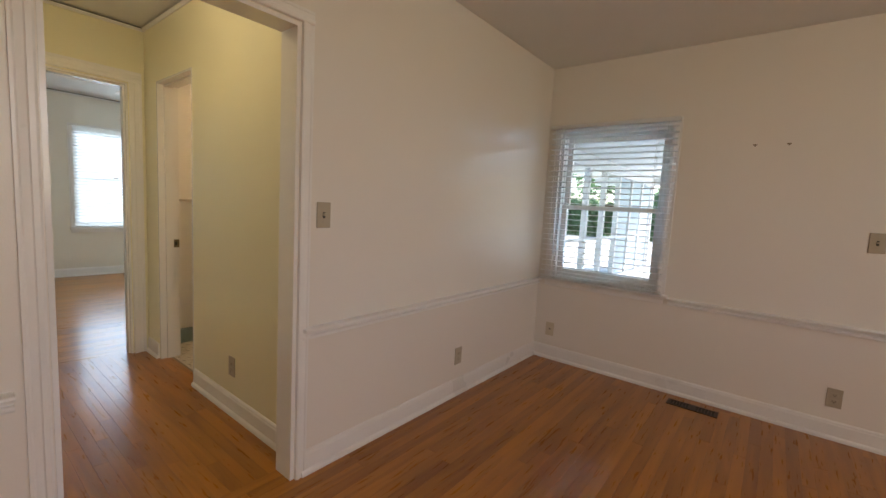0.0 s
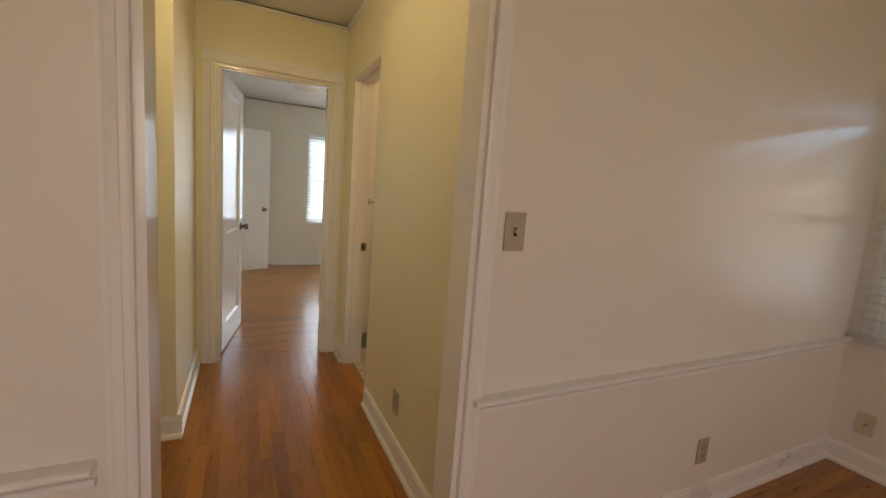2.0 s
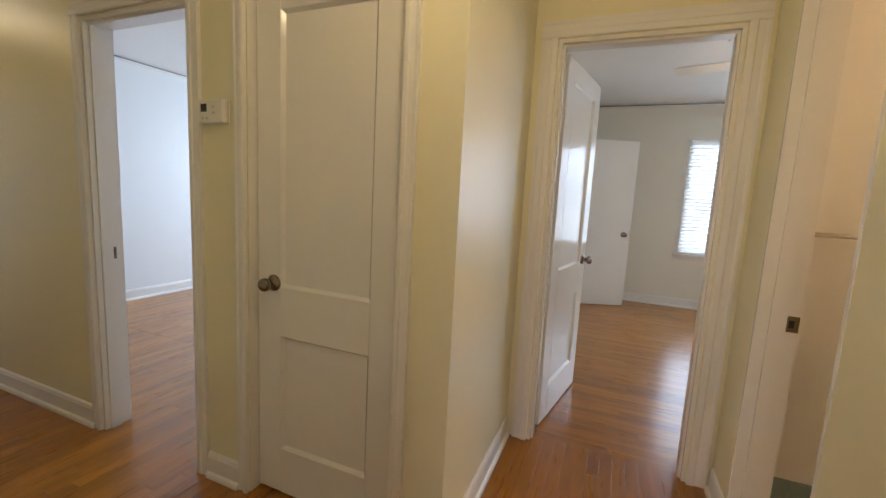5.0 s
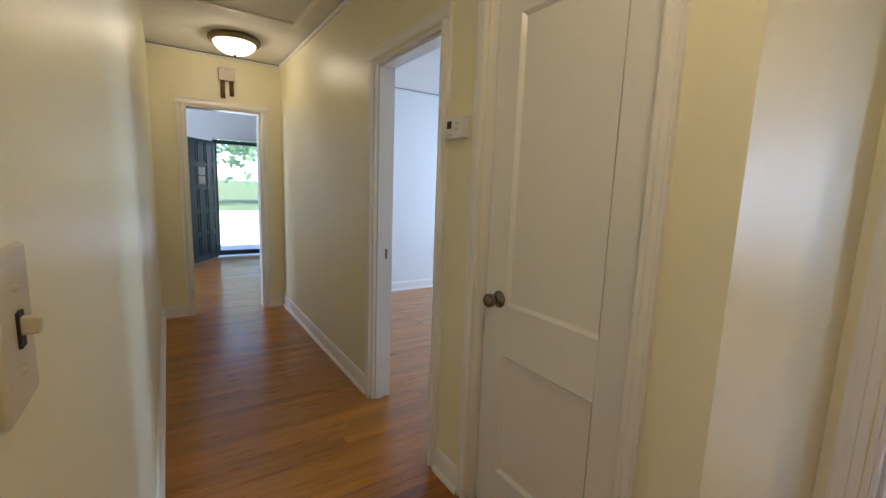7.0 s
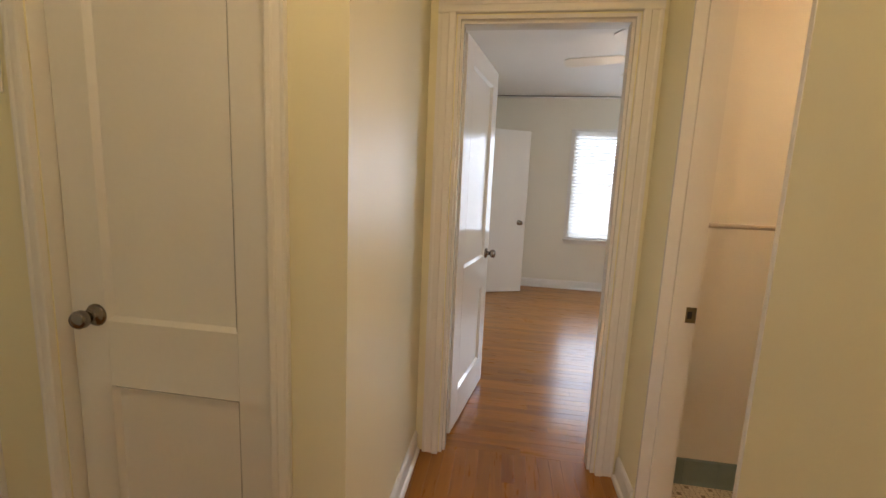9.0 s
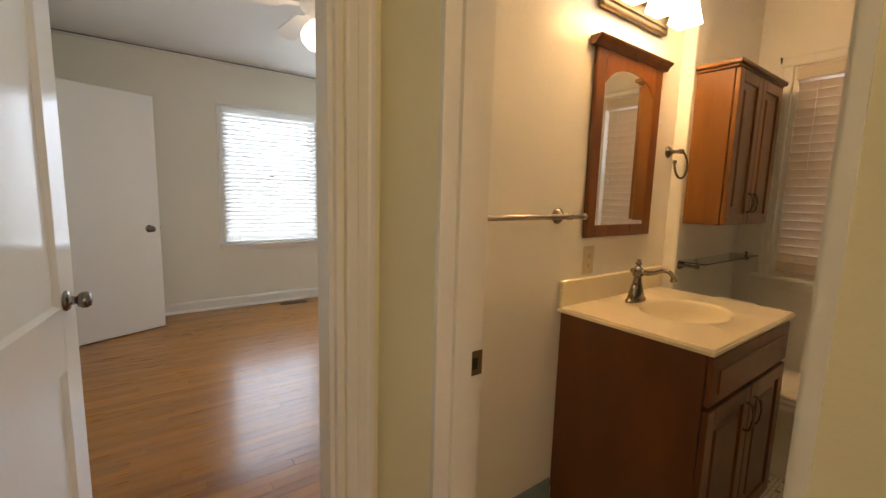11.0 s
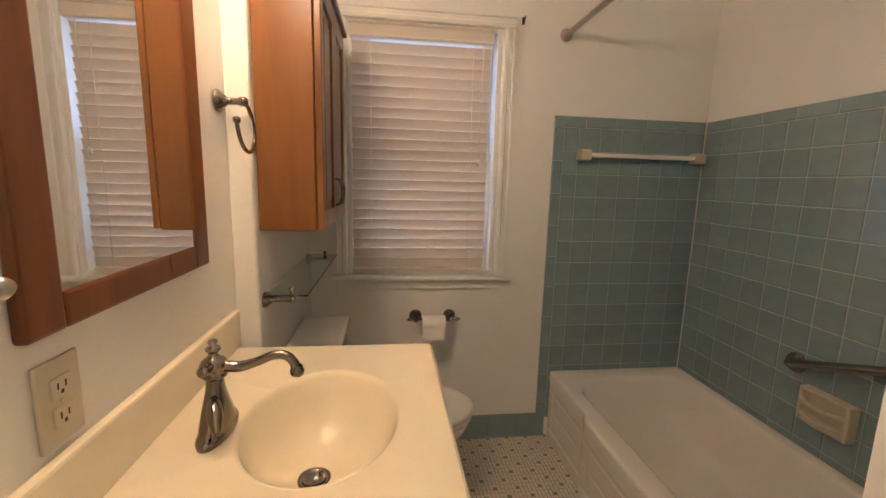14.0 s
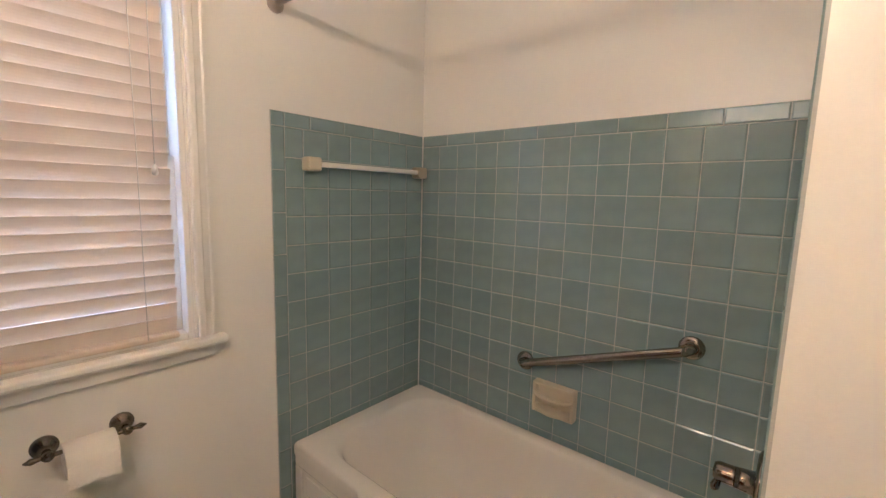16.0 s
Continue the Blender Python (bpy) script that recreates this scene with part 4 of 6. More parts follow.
def rrect(x0, y0, x1, y1, r, z, n=8):
    out = []
    for cx, cy, a in ((x1 - r, y1 - r, 0), (x0 + r, y1 - r, 90), (x0 + r, y0 + r, 180), (x1 - r, y0 + r, 270)):
        for k in range(n + 1):
            t = radians(a + 90 * k / n)
            out.append((cx + r * math.cos(t), cy + r * math.sin(t), z))
    return out


def loft(bm, rings, close_last=True, close_first=False, smooth=True):
    vv = [[bm.verts.new(p) for p in r] for r in rings]
    for a, b in zip(vv, vv[1:]):
        for k in range(len(a)):
            j = (k + 1) % len(a)
            bm.faces.new([a[k], a[j], b[j], b[k]]).smooth = smooth
    if close_last:
        bm.faces.new(vv[-1]).smooth = smooth
    if close_first:
        bm.faces.new(vv[0][::-1])
    return bm


tub = thing("bathtub", T(0, 0, 0), "white enamelled built-in bathtub with panelled apron", "bathtub")
TX0, TX1, TY0, TY1, TZ = 2.432, 3.868, 2.008, 2.760, 0.370
STEP, BACK = 3.44, 0.026


def set_back(x):
    """How far the end of the apron lies behind its belly."""
    t = min(1, max(0, (x - STEP + 0.03) / 0.06))
    return BACK * t * t * (3 - 2 * t)


def tub_ring(x0, y0, x1, y1, r, z, follow):
    """A rounded ring with extra points along the front, which steps back towards the end where follow is 1."""
    p = rrect(x0, y0, x1, y1, r, z)
    xs = [x1 - r + (x0 - x1 + 2 * r) * k / 60 for k in range(1, 60)]
    p = p[:9] + [(x, y1, z) for x in xs] + p[9:]
    return [(x, y - follow * set_back(x) * min(1, max(0, (y - (y0 + y1) / 2) / 0.1)), z) for x, y, z in p]


b = bmesh.new()
rings = [tub_ring(TX0, TY0, TX1, TY1, 0.012, z, 1) for z in (TZ - 0.05, TZ - 0.014)]
rings += [tub_ring(TX0 + e, TY0 + e, TX1 - e, TY1 - e, 0.012 + e, TZ - d, 1) for e, d in ((0.003, 0.006), (0.009, 0.0015), (0.016, 0.0))]
for dx0, dx1, dy0, dy1, r, z in ((0.075, 0.09, 0.050, 0.085, 0.16, TZ), (0.085, 0.10, 0.058, 0.094, 0.163, TZ - 0.004), (0.095, 0.112, 0.064, 0.102, 0.166, TZ - 0.018), (0.11, 0.15, 0.076, 0.115, 0.172, TZ - 0.10), (0.135, 0.23, 0.098, 0.135, 0.175, TZ - 0.22), (0.165, 0.29, 0.125, 0.16, 0.15, TZ - 0.285), (0.22, 0.36, 0.185, 0.22, 0.12, TZ - 0.305)):
    rings.append(tub_ring(TX0 + dx0, TY0 + dy0, TX1 - dx1, TY1 - dy1, r, z, 0))
loft(b, rings)
part("basin", b, M_TUB, tub)
b = bmesh.new()
for x0, x1, y in ((TX0, STEP - 0.004, TY1 - 0.008), (STEP - 0.004, TX1, TY1 - BACK - 0.006)):
    box(b, x0, 2.690, 0.0, x1, y - 0.007, TZ - 0.045)
    box(b, x0, y - 0.03, 0.0, x1, y, 0.055, bevel=0.006)
    box(b, x0, y - 0.03, 0.268, x1, y, TZ - 0.045, bevel=0.008)
    box(b, x0, y - 0.03, 0.055, x0 + 0.05, y, 0.268, bevel=0.006)
    box(b, x1 - 0.05, y - 0.03, 0.055, x1, y, 0.268, bevel=0.006)
    # raised field within the recess, split by a ridge
    box(b, x0 + 0.075, y - 0.03, 0.078, x1 - 0.075, y - 0.003, 0.155, bevel=0.0035)
    box(b, x0 + 0.075, y - 0.03, 0.172, x1 - 0.075, y - 0.003, 0.248, bevel=0.0035)
part("apron", b, M_TUB, tub)
b = bmesh.new()
lathe(b, [(0, 0.004), (0.02, 0.004), (0.026, 0.002), (0.028, 0)], T(2.72, 2.40, TZ - 0.304), 20)
part("drain", b, M_NICKEL, tub)
b = bmesh.new()
lathe(b, [(0, 0.012), (0.03, 0.010), (0.036, 0.004), (0.036, 0)], T(2.535, 2.38, 0.27) @ Matrix.Rotation(radians(80), 4, "Y"), 20)
part("overflow_plate", b, M_NICKEL, tub)

# ---------------------------------------------------------------- vanity
van = thing("vanity_cabinet", T(0, 0, 0), "reddish-brown stained wooden vanity cabinet with doors and drawer", "cabinet")
for nm, q in (("side_panel", (2.328, 3.464, 0.09, 2.346, 3.986, 0.836)), ("side_panel", (3.040, 3.464, 0.09, 3.058, 3.986, 0.836)), ("face_frame", (2.346, 3.464, 0.09, 3.040, 3.482, 0.836)), ("back_panel", (2.346, 3.968, 0.09, 3.040, 3.986, 0.836)), ("bottom_panel", (2.346, 3.482, 0.09, 3.040, 3.968, 0.108)), ("plinth", (2.332, 3.522, 0.0, 3.054, 3.986, 0.09))):
    part(nm, boxes(q, bevel=0.0015), M_VANITY, van)


def shaker(bm, x0, z0, x1, z1, y, w=0.055, d=0.018):
    """A framed panel front that faces -y."""
    box(bm, x0, y - d, z0, x0 + w, y, z1, bevel=0.003)
    box(bm, x1 - w, y - d, z0, x1, y, z1, bevel=0.003)
    box(bm, x0 + w, y - d, z1 - w, x1 - w, y, z1, bevel=0.003)
    box(bm, x0 + w, y - d, z0, x1 - w, y, z0 + w, bevel=0.003)
    box(bm, x0 + w - 0.002, y - d * 0.45, z0 + w - 0.002, x1 - w + 0.002, y, z1 - w + 0.002)
    box(bm, x0 + w + 0.03, y - d * 0.8, z0 + w + 0.03, x1 - w - 0.03, y, z1 - w - 0.03, bevel=0.006, seg=1)


def pull(name, parent, x, y, z0, z1):
    bm = bmesh.new()
    tube(bm, arc([(x, y, z0), (x, y - 0.018, z0 + 0.006), (x, y - 0.026, (z0 + z1) / 2), (x, y - 0.018, z1 - 0.006), (x, y, z1)]), [0.006] + [0.0045] * 31 + [0.006], 8)
    return part(name, bm, M_NICKEL, parent, "nickel bar pull")


b = bmesh.new()
box(b, 2.336, 3.446, 0.670, 3.050, 3.463, 0.824, bevel=0.004)
box(b, 2.385, 3.441, 0.70, 3.000, 3.448, 0.78, bevel=0.004)
part("false_drawer", b, M_VANITY, van)
for x0, x1, hx in ((2.336, 2.690, 2.655), (2.696, 3.050, 2.731)):
    b = bmesh.new()
    shaker(b, x0, 0.105, x1, 0.655, 3.463)
    dr = part("door", b, M_VANITY, van)
    pull("handle", dr, hx, 3.445, 0.50, 0.60)

# one-piece top with basin
top = thing("bathroom_sink", T(0, 0, 0), "cream cultured-marble vanity top with integral oval basin", "sink")
VX0, VX1, VY0, VY1, VZ = 2.308, 3.070, 3.437, 3.989, 0.858
BCX, BCY, BRX, BRY = 2.705, 3.690, 0.195, 0.150
angs = [2 * math.pi * k / 96 for k in range(96)]
for cx, cy in ((VX0, VY0), (VX1, VY0), (VX0, VY1), (VX1, VY1)):
    want = math.atan2(cy - BCY, cx - BCX) % (2 * math.pi)
    i = min(range(96), key=lambda k: abs(angs[k] - want))
    angs[i] = want


def on_rect(t, inset, z):
    c, s = math.cos(t), math.sin(t)
    kx = ((VX1 - inset - BCX) / c if c > 1e-9 else (VX0 + inset - BCX) / c if c < -1e-9 else 1e9)
    ky = ((VY1 - inset - BCY) / s if s > 1e-9 else (VY0 + inset - BCY) / s if s < -1e-9 else 1e9)
    k = min(kx, ky)
    return (BCX + c * k, BCY + s * k, z)


def on_oval(t, f, z, dy=0.0):
    return (BCX + BRX * f * math.cos(t), BCY + dy + BRY * f * math.sin(t), z)


b = bmesh.new()
rings = [[on_rect(t, e, VZ - d) for t in angs] for e, d in ((0.010, 0.022), (0.001, 0.021), (0.0, 0.019), (0.0, 0.009), (0.003, 0.008), (0.004, 0.004), (0.006, 0.001), (0.010, 0.0))]
for f, z, dy in ((1.04, VZ, 0), (1.0, VZ - 0.003, 0), (0.97, VZ - 0.012, 0), (0.90, VZ - 0.045, 0), (0.78, VZ - 0.085, 0.004), (0.60, VZ - 0.115, 0.010), (0.36, VZ - 0.132, 0.016), (0.16, VZ - 0.140, 0.02)):
    rings.append([on_oval(t, f, z, dy) for t in angs])
loft(b, rings, close_last=False)
for f in b.faces:
    if min(v.co.z for v in f.verts) > VZ - 0.04 and max(abs(v.co.x - BCX) / BRX for v in f.verts) > 1.06:
        f.smooth = False
basin = part("basin_top", b, M_MARBLE, top)
b = bmesh.new()
lathe(b, [(0.034, 0.002), (0.030, 0.003), (0.023, 0.0), (0.020, -0.008), (0, -0.008)], T(BCX, BCY + 0.02, VZ - 0.140), 24)
part("drain", b, M_NICKEL, top)
b = bmesh.new()
box(b, VX0, VY1 - 0.020, VZ - 0.004, VX1 + 0.018, VY1 - 0.001, VZ + 0.102, bevel=0.006)
part("backsplash", b, M_MARBLE, top)

# faucet
fau = thing("faucet", T(2.670, 3.872, VZ) @ Matrix.Scale(0.885, 4), "brushed nickel single-handle basin faucet with curved spout", "faucet")
b = bmesh.new()
rings = []
for z, rx, ry in ((0.0, 0.076, 0.031), (0.006, 0.077, 0.032), (0.012, 0.074, 0.030), (0.017, 0.064, 0.028), (0.020, 0.060, 0.029), (0.026, 0.058, 0.029), (0.036, 0.050, 0.028), (0.052, 0.041, 0.026), (0.072, 0.031, 0.022), (0.094, 0.022, 0.018), (0.110, 0.0175, 0.0165), (0.120, 0.0165, 0.016)):
    rings.append([(rx * math.cos(2 * math.pi * k / 28), ry * math.sin(2 * math.pi * k / 28), z) for k in range(28)])
loft(b, rings, close_first=True)
part("base", b, M_NICKEL, fau)
b = bmesh.new()
lathe(b, [(0.019, 0.118), (0.024, 0.1212), (0.024, 0.126), (0.021, 0.1292), (0.026, 0.1372), (0.027, 0.1468), (0.022, 0.1564), (0.014, 0.162), (0.010, 0.166), (0.009, 0.1724), (0.014, 0.1756), (0.015, 0.1804), (0.010, 0.1852), (0.006, 0.1884), (0.010, 0.1924), (0.008, 0.198), (0, 0.1996)], Matrix.Identity(4), 24)
part("column", b, M_NICKEL, fau)
b = bmesh.new()
path = arc([(0, -0.015, 0.142), (0, -0.05, 0.140), (0, -0.085, 0.150), (0, -0.115, 0.162), (0, -0.140, 0.161), (0, -0.156, 0.146), (0, -0.160, 0.130)], 6)
tube(b, path, [0.0125 - 0.003 * min(1, i / 12) for i in range(len(path))], 14)
lathe(b, [(0.0, 0.0), (0.012, 0.0), (0.0145, 0.004), (0.0145, 0.012), (0.011, 0.018), (0.009, 0.022)], T(0, -0.161, 0.118) @ Matrix.Rotation(radians(8), 4, "X"), 18)
part("spout", b, M_NICKEL, fau)
b = bmesh.new()
path = arc([(-0.02, 0, 0.148), (-0.040, 0.002, 0.149), (-0.052, 0.003, 0.151)], 4)
tube(b, path, [0.010, 0.009, 0.008, 0.008, 0.009, 0.011, 0.012, 0.010, 0.006][: len(path)], 12)
part("finial", b, M_NICKEL, fau)
b = bmesh.new()
path = arc([(-0.024, -0.006, 0.084), (-0.046, -0.014, 0.078), (-0.068, -0.024, 0.060), (-0.084, -0.032, 0.040)], 5)
tube(b, path, [0.007 + 0.008 * math.sin(math.pi * i / (len(path) - 1)) for i in range(len(path))], 12)
part("lever", b, M_NICKEL, fau)

# ---------------------------------------------------------------- mirror
mir = thing("wall_mirror", T(0, 0, 0), "arched wall mirror in a reddish cherry frame", "mirror")
MX0, MX1, MZ0, MZ1, MY = 2.428, 2.920, 1.122, 1.846, 3.988
GX0, GX1, GZ0 = MX0 + 0.062, MX1 - 0.062, MZ0 + 0.050


def arch_z(x):
    t = (x - (GX0 + GX1) / 2) / ((GX1 - GX0) / 2)
    return 1.700 + 0.092 * math.sqrt(max(0, 1 - t * t)) if abs(t) < 0.94 else 1.700 + 0.022


b = bmesh.new()
box(b, MX0, MY - 0.018, MZ0, GX0, MY, MZ1, bevel=0.005)
box(b, GX1, MY - 0.018, MZ0, MX1, MY, MZ1, bevel=0.005)
box(b, GX0, MY - 0.018, MZ0, GX1, MY, GZ0, bevel=0.005)
N = 24
for k in range(N):
    xa, xb = GX0 + (GX1 - GX0) * k / N, GX0 + (GX1 - GX0) * (k + 1) / N
    za, zb = arch_z(xa + 1e-4), arch_z(xb - 1e-4)
    f, r = MY - 0.017, MY
    q = [b.verts.new(p) for p in ((xa, f, za), (xb, f, zb), (xb, f, MZ1), (xa, f, MZ1), (xa, r, za), (xb, r, zb), (xb, r, MZ1), (xa, r, MZ1))]
    for i in ((0, 1, 2, 3), (0, 1, 5, 4), (4, 5, 6, 7)):
        b.faces.new([q[j] for j in i])
part("frame", b, M_CHERRY, mir)
b = bmesh.new()
prof = [(0, 0), (-0.022, 0), (-0.027, 0.006), (-0.031, 0.014), (-0.044, 0.024), (-0.048, 0.032), (0, 0.032)]
prism(b, prof, Matrix.Translation((MX0 - 0.028, MY, MZ1)) @ Matrix(((0, 0, 1, 0), (1, 0, 0, 0), (0, 1, 0, 0), (0, 0, 0, 1))), MX1 - MX0 + 0.056)
part("crown", b, M_CHERRY, mir, "dark cherry crown moulding")
b = bmesh.new()
box(b, GX0 - 0.004, MY - 0.014, GZ0 - 0.004, GX1 + 0.004, MY - 0.010, 1.815)
part("glass", b, M_MIRROR, mir)

# ---------------------------------------------------------------- vanity light
vl = thing("vanity_light", T(0, 0, 0), "three-shade brass vanity light, lit, above the mirror", "wall lamp")
b = bmesh.new()
box(b, 2.425, 3.958, 1.985, 2.905, 3.986, 2.085, bevel=0.008)
box(b, 2.445, 3.948, 2.005, 2.885, 3.960, 2.065, bevel=0.006)
part("backplate", b, M_BRASSDARK, vl, "polished brassy backplate")
for bx in (2.49, 2.67, 2.85):
    b = bmesh.new()
    tube(b, arc([(bx, 3.955, 2.045), (bx, 3.91, 2.05), (bx, 3.875, 2.075), (bx, 3.865, 2.11)]), 0.008, 10)
    lathe(b, [(0, 2.125), (0.018, 2.12), (0.022, 2.10), (0.020, 2.095)], T(bx, 3.865, 0), 16)
    part("arm", b, M_BRASSDARK, vl)
    b = bmesh.new()
    rings = []
    for z, w, r in ((2.10, 0.026, 0.008), (2.085, 0.034, 0.010), (2.04, 0.042, 0.012), (1.995, 0.052, 0.014), (1.992, 0.049, 0.013), (2.04, 0.039, 0.011), (2.085, 0.031, 0.009)):
        rings.append(rrect(bx - w, 3.865 - w, bx + w, 3.865 + w, r, z, 4))
    loft(b, rings, close_last=False)
    sh = part("shade", b, M_SHADEGLOW, vl, "glowing frosted glass shade")
    sh.visible_shadow = False

# ---------------------------------------------------------------- towel bar, ring, shelf, paper holder


def rosette(bm, at, axis, r=0.028, reach=0.05):
    """A stepped wall rosette with a post; axis points into the room."""
    m = Matrix.Translation(at) @ Vector(axis).to_track_quat("Z", "Y").to_matrix().to_4x4()
    lathe(bm, [(0, 0), (r, 0), (r, 0.004), (r * 0.86, 0.007), (r * 0.82, 0.011), (r * 0.6, 0.014), (r * 0.5, 0.020), (r * 0.32, 0.024), (r * 0.30, reach - 0.012), (r * 0.42, reach - 0.008), (r * 0.42, reach + 0.006), (r * 0.25, reach + 0.010), (0, reach + 0.011)], m, 22)


tb = thing("towel_bar", T(0, 0, 0), "brushed nickel towel bar with round rosettes", "towel bar")
b = bmesh.new()
tube(b, [(1.69, 3.928, 1.210), (2.352, 3.928, 1.210)], 0.0095, 14)
lathe(b, [(0.0095, -0.006), (0.012, -0.003), (0.012, 0.004), (0.008, 0.012), (0.004, 0.016), (0, 0.017)], T(2.352, 3.928, 1.210) @ Y90, 14)
part("bar", b, M_RODNICKEL, tb)
for px in (1.715, 2.272):
    b = bmesh.new()
    rosette(b, (px, 3.989, 1.210), (0, -1, 0), 0.030, 0.058)
    part("post", b, M_NICKEL, tb)

tr = thing("towel_ring", T(0, 0, 0), "brushed nickel towel ring beside the mirror", "towel ring")
b = bmesh.new()
rosette(b, (3.066, 3.989, 1.507), (0, -1, 0), 0.028, 0.062)
part("post", b, M_NICKEL, tr)
b = bmesh.new()
pts = [(3.066 + 0.062 * math.sin(radians(a)), 3.924 + 0.004 * math.cos(radians(a)), 1.507 - 0.062 + 0.062 * math.cos(radians(a))) for a in range(0, 285, 9)]
tube(b, pts, 0.0052, 10)
lathe(b, [(0, -0.009), (0.008, -0.006), (0.009, 0), (0.008, 0.006), (0, 0.009)], Matrix.Translation(pts[-1]), 12)
part("ring", b, M_NICKEL, tr)

gs = thing("glass_shelf", T(0, 0, 0), "clear glass shelf on nickel brackets above the toilet", "shelf")
for bx in (3.155, 3.79):
    b = bmesh.new()
    rosette(b, (bx, 3.924, 0.966), (0, -1, 0), 0.024, 0.082)
    tube(b, [(bx, 3.846, 0.966), (bx, 3.846, 0.998)], 0.0045, 8)
    lathe(b, [(0, 0.012), (0.007, 0.009), (0.008, 0.003), (0.005, 0)], T(bx, 3.846, 0.994), 12)
    part("bracket", b, M_NICKEL, gs)
b = bmesh.new()
box(b, 3.125, 3.795, 0.982, 3.815, 3.918, 0.988, bevel=0.002)
part("pane", b, M_SHELFGLASS, gs)

tp = thing("toilet_paper_holder", T(0, 0, 0), "dark pewter toilet paper holder on the wall below the window", "paper holder")
for py in (3.268, 3.434):
    b = bmesh.new()
    rosette(b, (3.879, py, 0.672), (-1, 0, 0), 0.030, 0.062)
    part("post", b, M_PEWTER, tp)
b = bmesh.new()
tube(b, [(3.817, 3.222, 0.672), (3.817, 3.236, 0.672), (3.817, 3.250, 0.672), (3.817, 3.452, 0.672), (3.817, 3.466, 0.672), (3.817, 3.480, 0.672)], [0.002, 0.009, 0.006, 0.006, 0.009, 0.002], 12)
part("bar", b, M_PEWTER, tp)
b = bmesh.new()
M = T(3.812, 3.296, 0.645) @ Matrix.Rotation(radians(-90), 4, "X")
lathe(b, [(0.014, 0.0), (0.046, 0.0), (0.047, 0.002), (0.047, 0.108), (0.046, 0.110), (0.014, 0.110), (0.014, 0.0)], M, 32)
box(b, 3.764, 3.297, 0.585, 3.7655, 3.405, 0.645)
roll = solid("toilet_paper_roll", b, M_PAPER, "white toilet paper roll on its holder", "toilet paper")

# ---------------------------------------------------------------- wall cabinet
wc = thing("wall_cabinet", T(0, 0, 0), "orange-brown stained wooden wall cabinet above the toilet", "cabinet")
CX0, CX1, CY0, CY1, CZ0, CZ1 = 3.138, 3.70, 3.768, 3.924, 1.172, 1.862
b = bmesh.new()
box(b, CX0, CY0, CZ0, CX1, CY1, CZ1, bevel=0.002, seg=1)
part("body", b, M_CABINET, wc)
b = bmesh.new()
prof = [(0, 0), (-0.010, 0), (-0.014, 0.008), (-0.028, 0.018), (-0.032, 0.030), (0, 0.030)]
box(b, CX0 - 0.012, CY0 - 0.020, CZ1, CX1 + 0.012, CY1, CZ1 + 0.012, bevel=0.004)
box(b, CX0 - 0.026, CY0 - 0.034, CZ1 + 0.012, CX1 + 0.026, CY1, CZ1 + 0.032, bevel=0.006)
part("crown", b, M_CABINET, wc)
for x0, x1, hx in ((CX0 + 0.003, (CX0 + CX1) / 2 - 0.002, (CX0 + CX1) / 2 - 0.03), ((CX0 + CX1) / 2 + 0.002, CX1 - 0.003, (CX0 + CX1) / 2 + 0.03)):
    b = bmesh.new()
    shaker(b, x0, CZ0 + 0.003, x1, CZ1 - 0.003, CY0 - 0.003, 0.05, 0.019)
    dr = part("door", b, M_CABINET, wc)
    pull("handle", dr, hx, CY0 - 0.020, CZ0 + 0.06, CZ0 + 0.15)

# ---------------------------------------------------------------- toilet
to = thing("toilet", T(3.465, 3.924, 0), "white porcelain toilet with closed lid", "toilet")
b = bmesh.new()
box(b, -0.245, -0.185, 0.37, 0.200, -0.006, 0.71, bevel=0.03, seg=4)
part("tank", b, M_PORC, to)
b = bmesh.new()
box(b, -0.253, -0.197, 0.712, 0.208, -0.004, 0.745, bevel=0.012, seg=3)
part("tank_lid", b, M_PORC, to)


def egg(z, cy, rx, back, front, n=36):
    out = []
    for k in range(n):
        t = 2 * math.pi * k / n
        s = math.sin(t)
        out.append((rx * math.cos(t), cy + (back if s > 0 else front) * s, z))
    return out


b = bmesh.new()
loft(b, [egg(z, cy, rx, bk, fr) for z, cy, rx, bk, fr in ((0.0, -0.36, 0.105, 0.22, 0.24), (0.02, -0.36, 0.105, 0.22, 0.24), (0.05, -0.36, 0.095, 0.21, 0.22), (0.16, -0.37, 0.088, 0.20, 0.20), (0.23, -0.385, 0.110, 0.20, 0.22), (0.30, -0.40, 0.150, 0.22, 0.25), (0.355, -0.41, 0.180, 0.23, 0.272), (0.385, -0.41, 0.186, 0.23, 0.280), (0.392, -0.41, 0.180, 0.225, 0.272))], close_first=True)
box(b, -0.10, -0.24, 0.20, 0.10, -0.02, 0.385, bevel=0.02)
part("bowl", b, M_PORC, to)
b = bmesh.new()
loft(b, [egg(z, -0.415, rx, bk, fr) for z, rx, bk, fr in ((0.395, 0.180, 0.20, 0.275), (0.397, 0.188, 0.205, 0.284), (0.408, 0.190, 0.205, 0.287), (0.413, 0.184, 0.20, 0.280))], close_first=True)
part("seat", b, M_WPLASTIC, to)
b = bmesh.new()
loft(b, [egg(z, -0.415, rx, bk, fr) for z, rx, bk, fr in ((0.416, 0.182, 0.205, 0.278), (0.418, 0.190, 0.21, 0.288), (0.430, 0.192, 0.21, 0.290), (0.438, 0.184, 0.205, 0.280), (0.443, 0.12, 0.14, 0.2), (0.445, 0.04, 0.05, 0.07))], close_first=True)
part("lid", b, M_WPLASTIC, to)
